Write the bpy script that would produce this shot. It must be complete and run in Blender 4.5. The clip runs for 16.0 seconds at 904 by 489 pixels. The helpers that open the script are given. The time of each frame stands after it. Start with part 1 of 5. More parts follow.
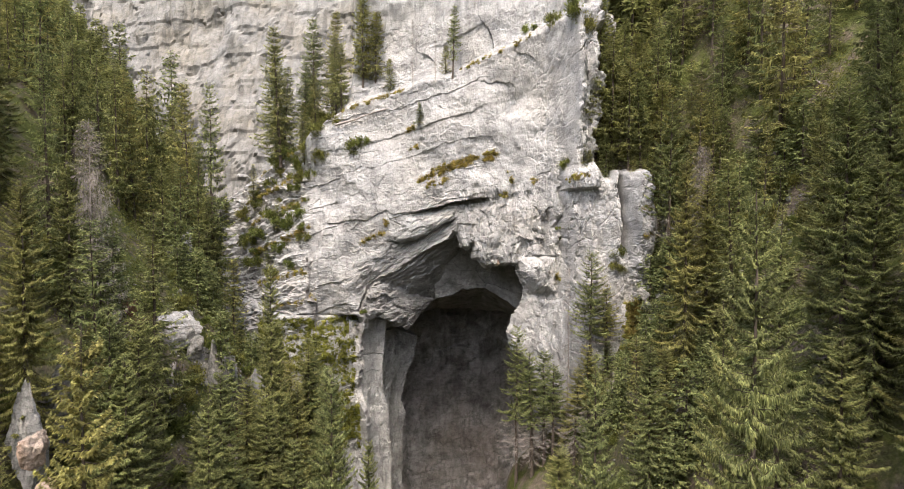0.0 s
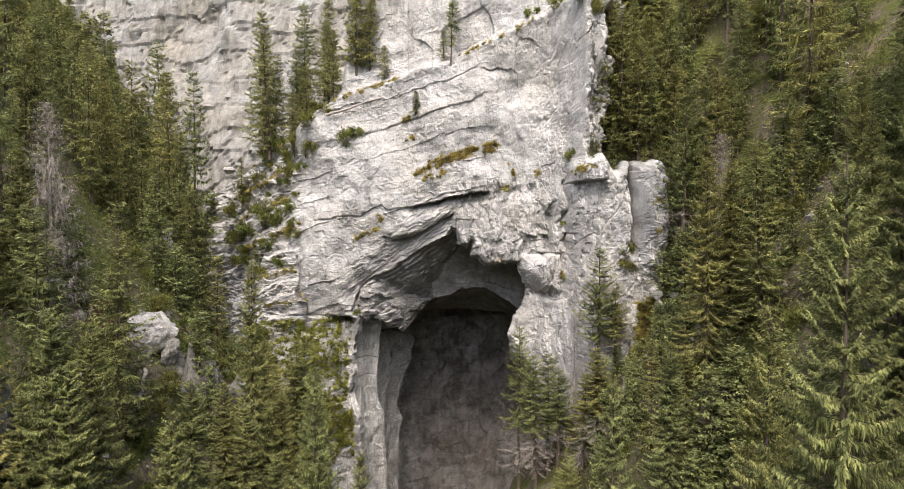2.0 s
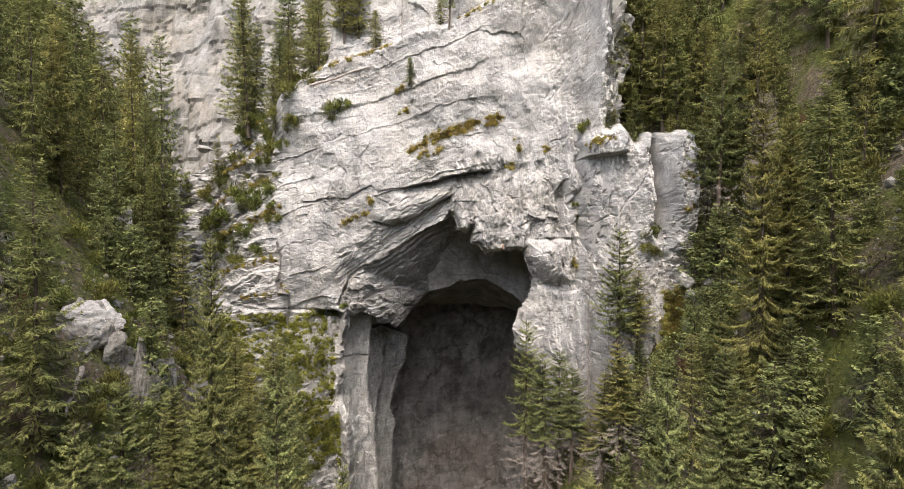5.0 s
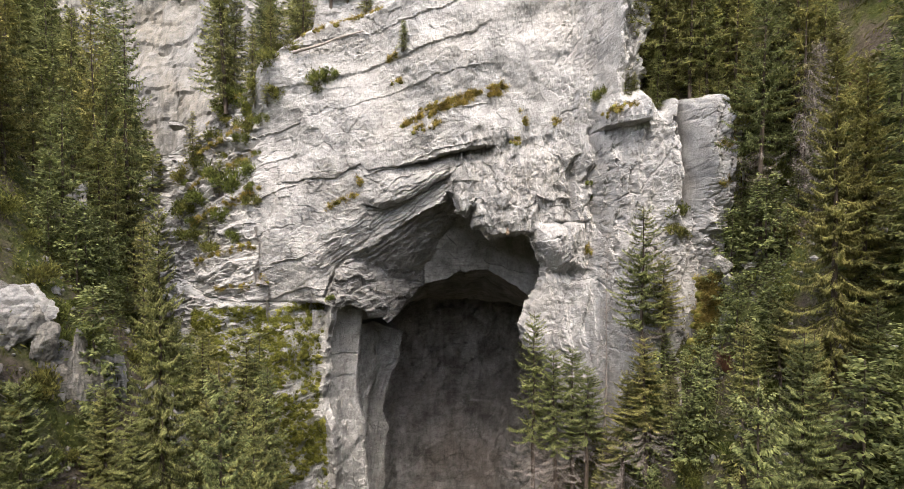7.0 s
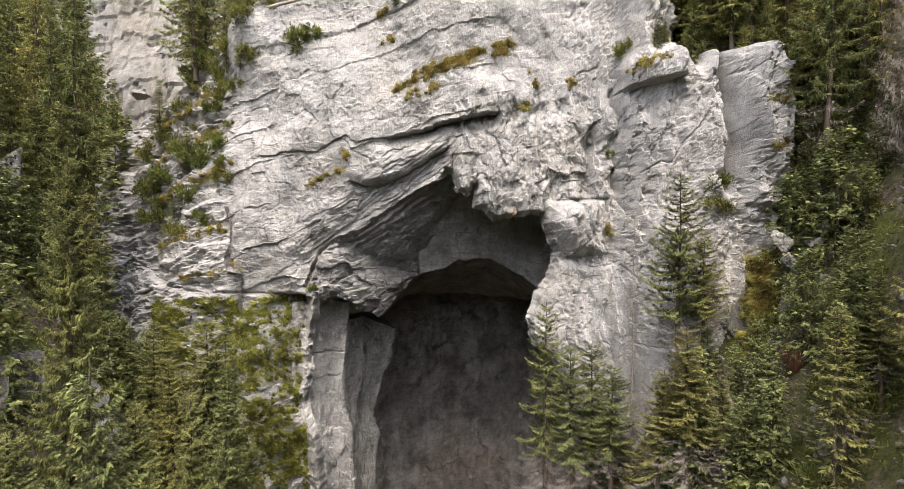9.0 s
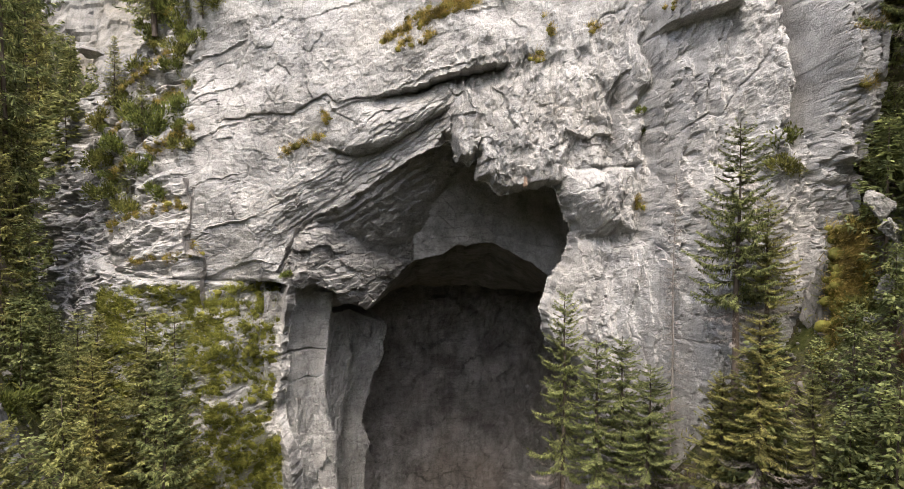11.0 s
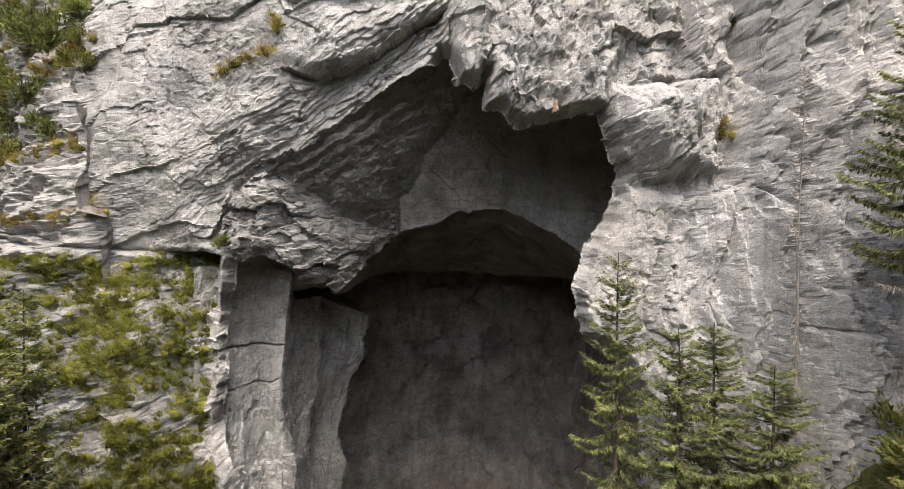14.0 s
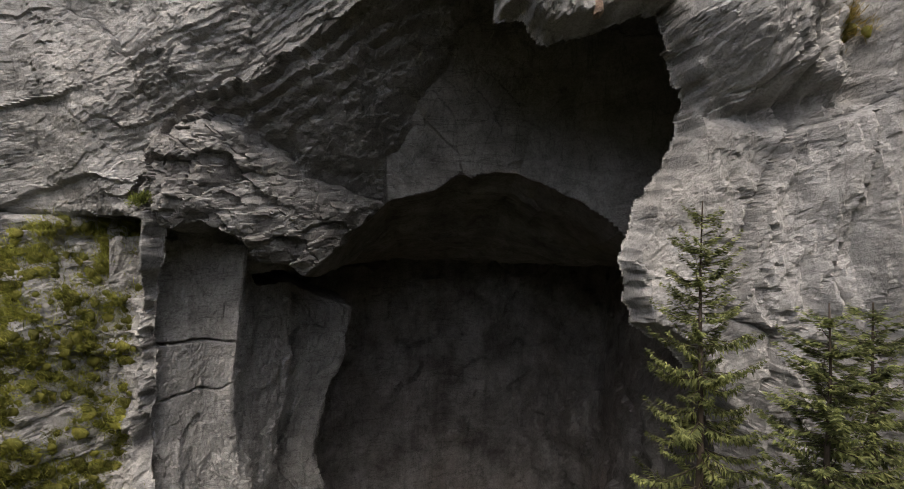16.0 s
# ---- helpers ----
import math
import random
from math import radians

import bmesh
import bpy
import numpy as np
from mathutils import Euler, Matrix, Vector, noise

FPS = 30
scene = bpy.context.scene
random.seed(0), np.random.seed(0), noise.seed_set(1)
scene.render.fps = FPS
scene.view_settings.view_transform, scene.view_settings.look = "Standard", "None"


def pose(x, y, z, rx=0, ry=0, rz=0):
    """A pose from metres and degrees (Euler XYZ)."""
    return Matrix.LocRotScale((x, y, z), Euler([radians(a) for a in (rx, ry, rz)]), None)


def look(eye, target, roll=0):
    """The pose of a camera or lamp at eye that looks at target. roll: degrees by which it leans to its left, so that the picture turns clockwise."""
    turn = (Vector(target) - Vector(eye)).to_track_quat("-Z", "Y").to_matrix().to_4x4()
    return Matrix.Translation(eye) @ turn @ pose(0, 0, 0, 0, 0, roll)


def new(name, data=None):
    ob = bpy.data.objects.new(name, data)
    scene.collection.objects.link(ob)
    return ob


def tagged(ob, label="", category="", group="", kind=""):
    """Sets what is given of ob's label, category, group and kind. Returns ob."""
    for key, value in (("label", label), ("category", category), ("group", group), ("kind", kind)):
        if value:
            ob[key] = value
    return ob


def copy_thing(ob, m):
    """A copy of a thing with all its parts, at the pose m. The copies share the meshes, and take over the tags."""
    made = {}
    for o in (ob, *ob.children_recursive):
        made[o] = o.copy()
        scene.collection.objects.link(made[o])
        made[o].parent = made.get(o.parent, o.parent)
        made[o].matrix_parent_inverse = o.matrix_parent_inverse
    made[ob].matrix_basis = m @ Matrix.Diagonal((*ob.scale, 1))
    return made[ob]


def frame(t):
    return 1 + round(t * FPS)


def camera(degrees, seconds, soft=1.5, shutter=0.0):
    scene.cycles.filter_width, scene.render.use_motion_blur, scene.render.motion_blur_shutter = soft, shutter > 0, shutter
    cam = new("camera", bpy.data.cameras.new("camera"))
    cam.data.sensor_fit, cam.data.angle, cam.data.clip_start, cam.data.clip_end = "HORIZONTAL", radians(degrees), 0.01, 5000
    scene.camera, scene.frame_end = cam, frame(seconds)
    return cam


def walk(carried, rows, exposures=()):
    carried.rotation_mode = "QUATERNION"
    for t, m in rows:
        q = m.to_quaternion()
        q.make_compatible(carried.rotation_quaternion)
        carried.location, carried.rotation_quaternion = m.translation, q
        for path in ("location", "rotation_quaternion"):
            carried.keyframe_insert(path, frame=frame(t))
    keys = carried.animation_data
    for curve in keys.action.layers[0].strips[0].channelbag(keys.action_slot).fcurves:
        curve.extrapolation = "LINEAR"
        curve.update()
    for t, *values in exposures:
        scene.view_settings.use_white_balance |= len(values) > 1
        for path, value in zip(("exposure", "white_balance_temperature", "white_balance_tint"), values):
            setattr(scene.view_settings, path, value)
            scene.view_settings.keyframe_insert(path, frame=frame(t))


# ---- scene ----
cam = camera(77.8, 16.0, 0.82)
METRES, EYE, TILT, LEAN, TURN = 50.0, 40.0, -2.0, 0.0, 0.0
ROWS = [
    (0.0, 0.0, 0.0, 0.0, -0.0, 0.0, 0.0),
    (0.5, -0.0, 0.0184, -0.0009, -0.03, -0.0, -0.0),
    (1.0, -0.0, 0.037, -0.0026, -0.07, 0.0, 0.01),
    (1.5, 0.0003, 0.0561, -0.0054, -0.11, -0.0, 0.01),
    (2.0, 0.0008, 0.0757, -0.0084, -0.14, 0.02, 0.03),
    (2.5, 0.0008, 0.0951, -0.0112, -0.19, 0.02, 0.01),
    (3.0, 0.0007, 0.1155, -0.015, -0.23, 0.02, 0.02),
    (3.5, 0.0001, 0.1371, -0.0204, -0.29, 0.03, 0.03),
    (4.0, -0.0005, 0.16, -0.0268, -0.34, 0.05, 0.01),
    (6.5, -0.004, 0.2991, -0.0633, -0.74, 0.2, -0.05),
    (7.0, -0.0039, 0.3307, -0.0709, -0.8, 0.23, -0.04),
    (7.5, -0.0043, 0.3629, -0.0788, -0.87, 0.27, -0.04),
    (8.0, -0.0049, 0.3958, -0.0866, -0.97, 0.32, -0.08),
    (8.5, -0.0051, 0.4292, -0.0946, -1.04, 0.36, -0.1),
    (9.0, -0.0047, 0.463, -0.1017, -1.09, 0.35, -0.12),
    (11.5, -0.0042, 0.6388, -0.1397, -1.45, 0.42, -0.23),
    (12.0, -0.0037, 0.6756, -0.1474, -1.51, 0.45, -0.27),
    (12.5, -0.0028, 0.7127, -0.155, -1.55, 0.46, -0.28),
    (13.0, -0.0023, 0.7498, -0.1632, -1.58, 0.53, -0.33),
    (13.5, -0.0021, 0.7871, -0.1714, -1.68, 0.59, -0.37),
    (14.0, -0.0004, 0.825, -0.1788, -1.71, 0.61, -0.38),
    (14.5, 0.0008, 0.8632, -0.1866, -1.79, 0.65, -0.45),
    (15.0, 0.0022, 0.899, -0.194, -1.81, 0.75, -0.49),
    (15.5, 0.0026, 0.9376, -0.2014, -1.86, 0.76, -0.52),
    (16.0, 0.0024, 0.977, -0.2087, -1.94, 0.76, -0.57),
]
EXPO = 1.8
walk(cam, [(t, pose(0, 0, EYE, TILT, LEAN, TURN) @ pose(METRES * x, METRES * y, METRES * z, 90 + pitch, roll, yaw)) for t, x, y, z, yaw, pitch, roll in ROWS],
     [(t, EXPO + d, 6700, 10) for t, d in ((0.0, 0.05), (6.0, 0.05), (9.0, 0.05), (11.5, 0.03), (12.5, 0.01), (14.4, 0.06), (15.0, 0.04), (15.5, 0.07), (15.75, 0.06), (16.0, -0.86))])

# ---- world and sun: an overcast day ----
SUN_UP, SUN_TURN = 57.0, 188.0
world = bpy.data.worlds.new("overcast_sky")
scene.world = world
world.use_nodes = True
wn = world.node_tree.nodes
sky = wn.new("ShaderNodeTexSky")
sky.sky_type, sky.sun_disc = "NISHITA", False
sky.sun_elevation, sky.sun_rotation = radians(SUN_UP), radians(SUN_TURN)
sky.air_density, sky.dust_density, sky.ozone_density = 1.0, 4.0, 0.6
wn["Background"].inputs["Strength"].default_value = 0.15
world.node_tree.links.new(sky.outputs["Color"], wn["Background"].inputs["Color"])
sun = new("sun", bpy.data.lights.new("sun", "SUN"))
sun.data.energy, sun.data.angle, sun.data.color = 1.1, radians(38), (1.0, 0.96, 0.9)
a, e = radians(SUN_TURN), radians(SUN_UP)
sun.matrix_world = look((math.sin(a) * math.cos(e) * 50, math.cos(a) * math.cos(e) * 50, math.sin(e) * 50), (0, 0, 0))


# ---- materials ----
def material(name, roughness=0.9, specular=0.25):
    m = bpy.data.materials.new(name)
    m.use_nodes = True
    b = m.node_tree.nodes["Principled BSDF"]
    b.inputs["Roughness"].default_value = roughness
    b.inputs["Specular IOR Level"].default_value = specular
    return m, m.node_tree.nodes, m.node_tree.links, b


def noise_node(n, l, scale, detail=6.0, rough=0.6, stretch=(1, 1, 1), turn=(0, 0, 0), distort=0.0):
    co = n.new("ShaderNodeNewGeometry")
    mp = n.new("ShaderNodeMapping")
    mp.inputs["Scale"].default_value = stretch
    mp.inputs["Rotation"].default_value = [radians(v) for v in turn]
    t = n.new("ShaderNodeTexNoise")
    t.inputs["Scale"].default_value, t.inputs["Detail"].default_value = scale, detail
    t.inputs["Roughness"].default_value, t.inputs["Distortion"].default_value = rough, distort
    l.new(co.outputs["Position"], mp.inputs["Vector"])
    l.new(mp.outputs["Vector"], t.inputs["Vector"])
    return t.outputs["Fac"]


def ramp(n, l, fac, stops):
    r = n.new("ShaderNodeValToRGB")
    e = r.color_ramp.elements
    while len(e) < len(stops):
        e.new(0.5)
    for el, (p, c) in zip(e, stops):
        el.position, el.color = p, (*c, 1) if len(c) == 3 else c
    l.new(fac, r.inputs["Fac"])
    return r.outputs["Color"]


def mix(n, l, kind, fac, a, b):
    m = n.new("ShaderNodeMix")
    m.data_type, m.blend_type = "RGBA", kind
    for sock, v in ((m.inputs["Factor"], fac), (m.inputs[6], a), (m.inputs[7], b)):
        if hasattr(v, "links"):
            l.new(v, sock)
        elif isinstance(v, tuple):
            sock.default_value = (*v, 1)
        else:
            sock.default_value = v
    return m.outputs[2]


def grey(v):
    return (v, v, v)


def bump(n, l, b, heights):
    last = None
    for fac, strength, dist in heights:
        k = n.new("ShaderNodeBump")
        k.inputs["Strength"].default_value, k.inputs["Distance"].default_value = strength, dist
        l.new(fac, k.inputs["Height"])
        if last:
            l.new(last, k.inputs["Normal"])
        last = k.outputs["Normal"]
    l.new(last, b.inputs["Normal"])


def rock_material(name, pale, dark, warm, stain=0.5, moss=True, scale=1.0, seams=0.22):
    m, n, l, b = material(name, 0.92, 0.2)
    big = noise_node(n, l, 0.13 * scale, 5, 0.6)
    mid = noise_node(n, l, 0.6 * scale, 9, 0.66)
    fine = noise_node(n, l, 11.0 * scale, 9, 0.72)
    streak = noise_node(n, l, 0.6 * scale, 8, 0.68, (1, 1, 0.1), (0, 0, 0), 0.4)
    bed = noise_node(n, l, 0.8 * scale, 8, 0.62, (0.22, 0.3, 1.5), (0, 14, 0), 0.35)
    joint = noise_node(n, l, 0.5 * scale, 7, 0.6, (1.2, 0.5, 0.45), (0, -24, 0), 0.6)
    col = mix(n, l, "MIX", ramp(n, l, mid, [(0.34, grey(0)), (0.62, grey(1))]), dark, pale)
    col = mix(n, l, "MIX", ramp(n, l, big, [(0.45, grey(0)), (0.7, grey(0.75))]), col, warm)
    col = mix(n, l, "MULTIPLY", stain, col, ramp(n, l, streak, [(0.3, grey(0.38)), (0.48, grey(1))]))
    lines = ramp(n, l, bed, [(0.47, grey(1)), (0.492, grey(0.25)), (0.5, grey(1))])
    splits = ramp(n, l, joint, [(0.485, grey(1)), (0.5, grey(0.3)), (0.508, grey(1))])
    # the beds end where the upright wall begins
    place, side, edge = n.new("ShaderNodeNewGeometry"), n.new("ShaderNodeSeparateXYZ"), n.new("ShaderNodeMapRange")
    l.new(place.outputs["Position"], side.inputs[0])
    l.new(side.outputs["X"], edge.inputs["Value"])
    for key, v in (("From Min", 3.0), ("From Max", 9.0), ("To Min", 2.2 * seams), ("To Max", 0.0)):
        edge.inputs[key].default_value = v
    col = mix(n, l, "MULTIPLY", edge.outputs["Result"], col, lines)
    col = mix(n, l, "MULTIPLY", 1.8 * seams, col, splits)
    chips = ramp(n, l, noise_node(n, l, 1.7 * scale, 8, 0.6, (0.5, 0.6, 1.2), (0, 20, 0), 0.5), [(0.486, grey(1)), (0.5, grey(0.3)), (0.509, grey(1))])
    col = mix(n, l, "MULTIPLY", 1.6 * seams, col, chips)
    col = mix(n, l, "MULTIPLY", 0.45, col, ramp(n, l, fine, [(0.36, grey(0.4)), (0.56, grey(1.1))]))
    col = mix(n, l, "MULTIPLY", 0.3, col, ramp(n, l, noise_node(n, l, 2.6 * scale, 11, 0.78), [(0.36, grey(0.4)), (0.54, grey(1.1))]))
    if moss:
        up = n.new("ShaderNodeSeparateXYZ")
        geo = n.new("ShaderNodeNewGeometry")
        l.new(geo.outputs["Normal"], up.inputs[0])
        add = n.new("ShaderNodeMath")
        add.operation = "MULTIPLY_ADD"
        l.new(noise_node(n, l, 0.7, 6, 0.7), add.inputs[0])
        add.inputs[1].default_value = 1.0
        l.new(up.outputs["Z"], add.inputs[2])
        mask = ramp(n, l, add.outputs[0], [(1.12, grey(0)), (1.25, grey(1))])
        green = ramp(n, l, fine, [(0.35, (0.05, 0.06, 0.015)), (0.65, (0.17, 0.16, 0.05))])
        col = mix(n, l, "MIX", mask, col, green)
    l.new(col, b.inputs["Base Color"])
    rough = noise_node(n, l, 3.6 * scale, 13, 0.76)
    bump(n, l, b, [(rough, 0.8, 0.075 / scale), (splits, 2 * seams, 0.06 / scale), (fine, 0.9, 0.05)])
    return m


M_ROCK = rock_material("pale_limestone", (0.42, 0.413, 0.403), (0.235, 0.232, 0.228), (0.37, 0.352, 0.326))
# darker copy of the limestone: some of the hall's shade is in its colour
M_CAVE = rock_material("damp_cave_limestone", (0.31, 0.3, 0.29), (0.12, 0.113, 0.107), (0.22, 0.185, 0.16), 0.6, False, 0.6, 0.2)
# limestone darkened for the overhung vault, so its tone carries part of the shade
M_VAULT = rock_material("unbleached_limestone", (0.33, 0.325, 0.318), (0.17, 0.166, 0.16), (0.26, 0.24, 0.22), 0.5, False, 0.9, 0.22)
M_FAR = rock_material("far_limestone", (0.265, 0.258, 0.245), (0.15, 0.145, 0.135), (0.2, 0.178, 0.14), 0.85, False, 0.35)
M_BOULDER = rock_material("weathered_limestone", (0.33, 0.32, 0.3), (0.1, 0.1, 0.095), (0.22, 0.2, 0.17), 0.8)
M_RUST = rock_material("rust_stained_limestone", (0.4, 0.36, 0.32), (0.16, 0.13, 0.11), (0.42, 0.2, 0.09), 0.5)


def soil_material():
    m, n, l, b = material("forest_floor", 1.0, 0.1)
    big = noise_node(n, l, 0.25, 6, 0.65)
    fine = noise_node(n, l, 3.0, 8, 0.75)
    c1 = ramp(n, l, fine, [(0.3, (0.04, 0.034, 0.025)), (0.52, (0.11, 0.09, 0.07)), (0.74, (0.21, 0.18, 0.145))])
    c2 = ramp(n, l, fine, [(0.3, (0.025, 0.035, 0.01)), (0.7, (0.11, 0.12, 0.035))])
    l.new(mix(n, l, "MIX", ramp(n, l, big, [(0.42, grey(0)), (0.56, grey(1))]), c1, c2), b.inputs["Base Color"])
    bump(n, l, b, [(big, 0.5, 1.0), (fine, 0.8, 0.2)])
    return m


def leaf_material(name, dark, light, yellow, vary=0.75):
    m, n, l, b = material(name, 0.65, 0.2)
    geo, ob = n.new("ShaderNodeNewGeometry"), n.new("ShaderNodeObjectInfo")
    col = mix(n, l, "MIX", geo.outputs["Random Per Island"], dark, light)
    tint = ramp(n, l, ob.outputs["Random"], [(0.25, grey(0)), (1.0, grey(vary))])
    col = mix(n, l, "MIX", tint, col, mix(n, l, "MIX", geo.outputs["Random Per Island"], tuple(v * 0.45 for v in yellow), yellow))
    col = mix(n, l, "MULTIPLY", 0.8, col, ramp(n, l, noise_node(n, l, 1.3, 3, 0.6), [(0.38, grey(0.35)), (0.6, grey(1.5))]))
    l.new(col, b.inputs["Base Color"])
    thin, both = n.new("ShaderNodeBsdfTranslucent"), n.new("ShaderNodeMixShader")
    both.inputs["Fac"].default_value = 0.45
    l.new(col, thin.inputs["Color"])
    l.new(b.outputs["BSDF"], both.inputs[1])
    l.new(thin.outputs["BSDF"], both.inputs[2])
    l.new(both.outputs["Shader"], n["Material Output"].inputs["Surface"])
    return m


def bark_material(name, c1, c2):
    m, n, l, b = material(name, 0.95, 0.15)
    g = noise_node(n, l, 5.0, 8, 0.7, (1, 1, 0.25))
    l.new(ramp(n, l, g, [(0.3, c1), (0.7, c2)]), b.inputs["Base Color"])
    bump(n, l, b, [(g, 0.7, 0.05)])
    return m


M_SOIL = soil_material()
M_NEEDLE = leaf_material("spruce_needles", (0.074, 0.092, 0.04), (0.285, 0.31, 0.12), (0.38, 0.34, 0.112), 0.75)
M_BUSH = leaf_material("shrub_leaves", (0.06, 0.08, 0.02), (0.19, 0.21, 0.055), (0.26, 0.23, 0.07))
M_TURF = leaf_material("green_mossy_turf", (0.1, 0.115, 0.025), (0.33, 0.34, 0.075), (0.34, 0.3, 0.08), 0.35)
M_GRASS = leaf_material("dry_mossy_grass", (0.14, 0.13, 0.035), (0.38, 0.32, 0.09), (0.42, 0.29, 0.095))
M_MOSS = leaf_material("olive_moss", (0.08, 0.09, 0.02), (0.25, 0.25, 0.06), (0.28, 0.24, 0.06), 0.4)
M_BARK = bark_material("spruce_bark", (0.045, 0.035, 0.027), (0.15, 0.12, 0.1))
M_DEAD = bark_material("bleached_dead_wood", (0.15, 0.13, 0.115), (0.36, 0.325, 0.29))


# ---- vector noise on arrays ----
def hash2(i, j, s):
    h = (i.astype(np.int64) * 374761393 + j.astype(np.int64) * 668265263 + s * 974711) & 0x7FFFFFFF
    h = ((h ^ (h >> 13)) * 1274126177) & 0x7FFFFFFF
    return ((h ^ (h >> 16)) & 0xFFFFFF) / float(0xFFFFFF)


def vnoise(x, y, s=0):
    i, j = np.floor(x), np.floor(y)
    u, v = x - i, y - j
    u, v = u * u * u * (u * (u * 6 - 15) + 10), v * v * v * (v * (v * 6 - 15) + 10)
    return ((hash2(i, j, s) * (1 - u) + hash2(i + 1, j, s) * u) * (1 - v) + (hash2(i, j + 1, s) * (1 - u) + hash2(i + 1, j + 1, s) * u) * v) * 2 - 1


def fbm(x, y, s=0, octaves=5, gain=0.5):
    out, amp = 0, 1.0
    for o in range(octaves):
        c, d = math.cos(0.5 * o), math.sin(0.5 * o)
        out = out + amp * vnoise((x * c - y * d) * 2.03 ** o + 17 * o, (x * d + y * c) * 2.03 ** o - 9 * o, s + o)
        amp *= gain
    return out


def facets(x, y, s=0, slope=0.7):
    """Cells with a flat tilted top each: wall distance, and relief in units of a cell."""
    i, j = np.floor(x), np.floor(y)
    f1, f2, top = np.full(x.shape, 9.0), np.full(x.shape, 9.0), np.zeros(x.shape)
    for di in (-1, 0, 1):
        for dj in (-1, 0, 1):
            a, b = i + di, j + dj
            dx, dy = x - (a + 0.1 + 0.8 * hash2(a, b, s)), y - (b + 0.1 + 0.8 * hash2(a, b, s + 7))
            d = np.maximum(np.abs(dx), np.abs(dy)) * 0.6 + np.hypot(dx, dy) * 0.5
            near = d < f1
            f2 = np.where(near, f1, np.minimum(f2, d))
            top = np.where(near, hash2(a, b, s + 13) - 0.5 + slope * ((hash2(a, b, s + 17) - 0.5) * dx + (hash2(a, b, s + 19) - 0.6) * dy) * 2, top)
            f1 = np.where(near, d, f1)
    return f2 - f1, top


def step(a, b, v):
    t = np.clip((v - a) / (b - a), 0, 1)
    return t * t * (3 - 2 * t)


def outline(x, z, pts):
    """Signed distance to a closed outline, positive inside."""
    d, odd = np.full(x.shape, 1e9), np.zeros(x.shape, bool)
    for (ax, az), (bx, bz) in zip(pts, pts[1:] + pts[:1]):
        k = np.clip(((x - ax) * (bx - ax) + (z - az) * (bz - az)) / ((bx - ax) ** 2 + (bz - az) ** 2), 0, 1)
        d = np.minimum(d, np.hypot(x - ax - k * (bx - ax), z - az - k * (bz - az)))
        if az != bz:
            odd ^= ((az > z) != (bz > z)) & (x < (bx - ax) * (z - az) / (bz - az) + ax)
    return np.where(odd, d, -d)


def curve(x, pts):
    return np.interp(x, [p[0] for p in pts], [p[1] for p in pts])


# ---- the cliff: depth y over (x, z) ----
def brow(x):
    """Height of the brow's lower edge."""
    return curve(x, BROW) + 0.16 * fbm(x * 0.8, x * 0, 88, 5, 0.6)


MOUTH = [(-10.8, -25), (-10.8, 15.5), (-12.3, 18.7), (-11.8, 21.9), (-12.1, 23.4), (-11.7, 25.2), (-11.2, 26.5), (-11.0, 28.5), (-12.6, 28.9), (-11.1, 32.7),
         (-7.3, 34.6), (-3.4, 37.3), (-0.5, 38.6), (0.0, 39.3), (0.9, 38.9), (1.1, 37.5), (1.9, 37.2), (2.1, 37.8), (2.8, 37.7), (2.7, 36.0), (3.4, 35.8), (4.1, 35.0), (5.6, 35.3),
         (7.8, 35.5), (8.1, 34.2), (9.0, 32.3), (8.7, 30.7), (7.6, 28.8), (7.0, 27.0), (7.4, 25.0), (8.9, 24.0), (9.9, 22.0), (10.2, 17.6), (10.6, -25)]
LIP = [(-12.9, 29.0), (-11.1, 32.7), (-7.3, 34.6), (-3.4, 37.3), (0.0, 39.1), (6.0, 43.0), (6, 60), (-40, 60), (-40, 29.0)]
LEDGE = [(-40, 40), (-27.6, 46.5), (-20.3, 50.0), (-13.9, 54.3), (-4.6, 57.1), (1.1, 58.5), (10.4, 62.1), (15.4, 63.5), (30, 68)]
ROOF = [(-16.3, 40.1), (-10.8, 40.7), (-8.2, 41.9), (-7.4, 41.2), (-3.9, 41.7), (-0.5, 42.6), (4.05, 43.4)]
FLAKE = [(-8.0, 38.2), (-5.8, 37.7), (-3.4, 38.7), (0.4, 40.9)]
BROW = [(-7.2, 25.8), (-6.2, 25.5), (-5.5, 26.0), (-4.4, 27.7), (-2.6, 29.4), (-1.4, 29.8), (-0.2, 30.2), (1.7, 31.1), (4.4, 31.4), (6.3, 30.4), (7.4, 29.7), (8.9, 28.6), (9.4, 28.0), (11, 27)]
PILLAR_1 = [(8, -8.6), (13.2, -8.9), (15, -9.0), (16.8, -9.6), (17.9, -9.7), (20.1, -9.8), (22.3, -9.5), (23.8, -9.4), (26.7, -9.1)]
PILLAR_2 = [(8, -9.9), (14, -9.5), (16.7, -9.0), (20.7, -8.5), (24.6, -8.6)]
PILLAR_3 = [(8, -7.8), (10.4, -7.3), (12.4, -8.0), (15.3, -7.6), (17.7, -6.8), (19.6, -5.9), (22.7, -5.6), (24.1, -7.2)]
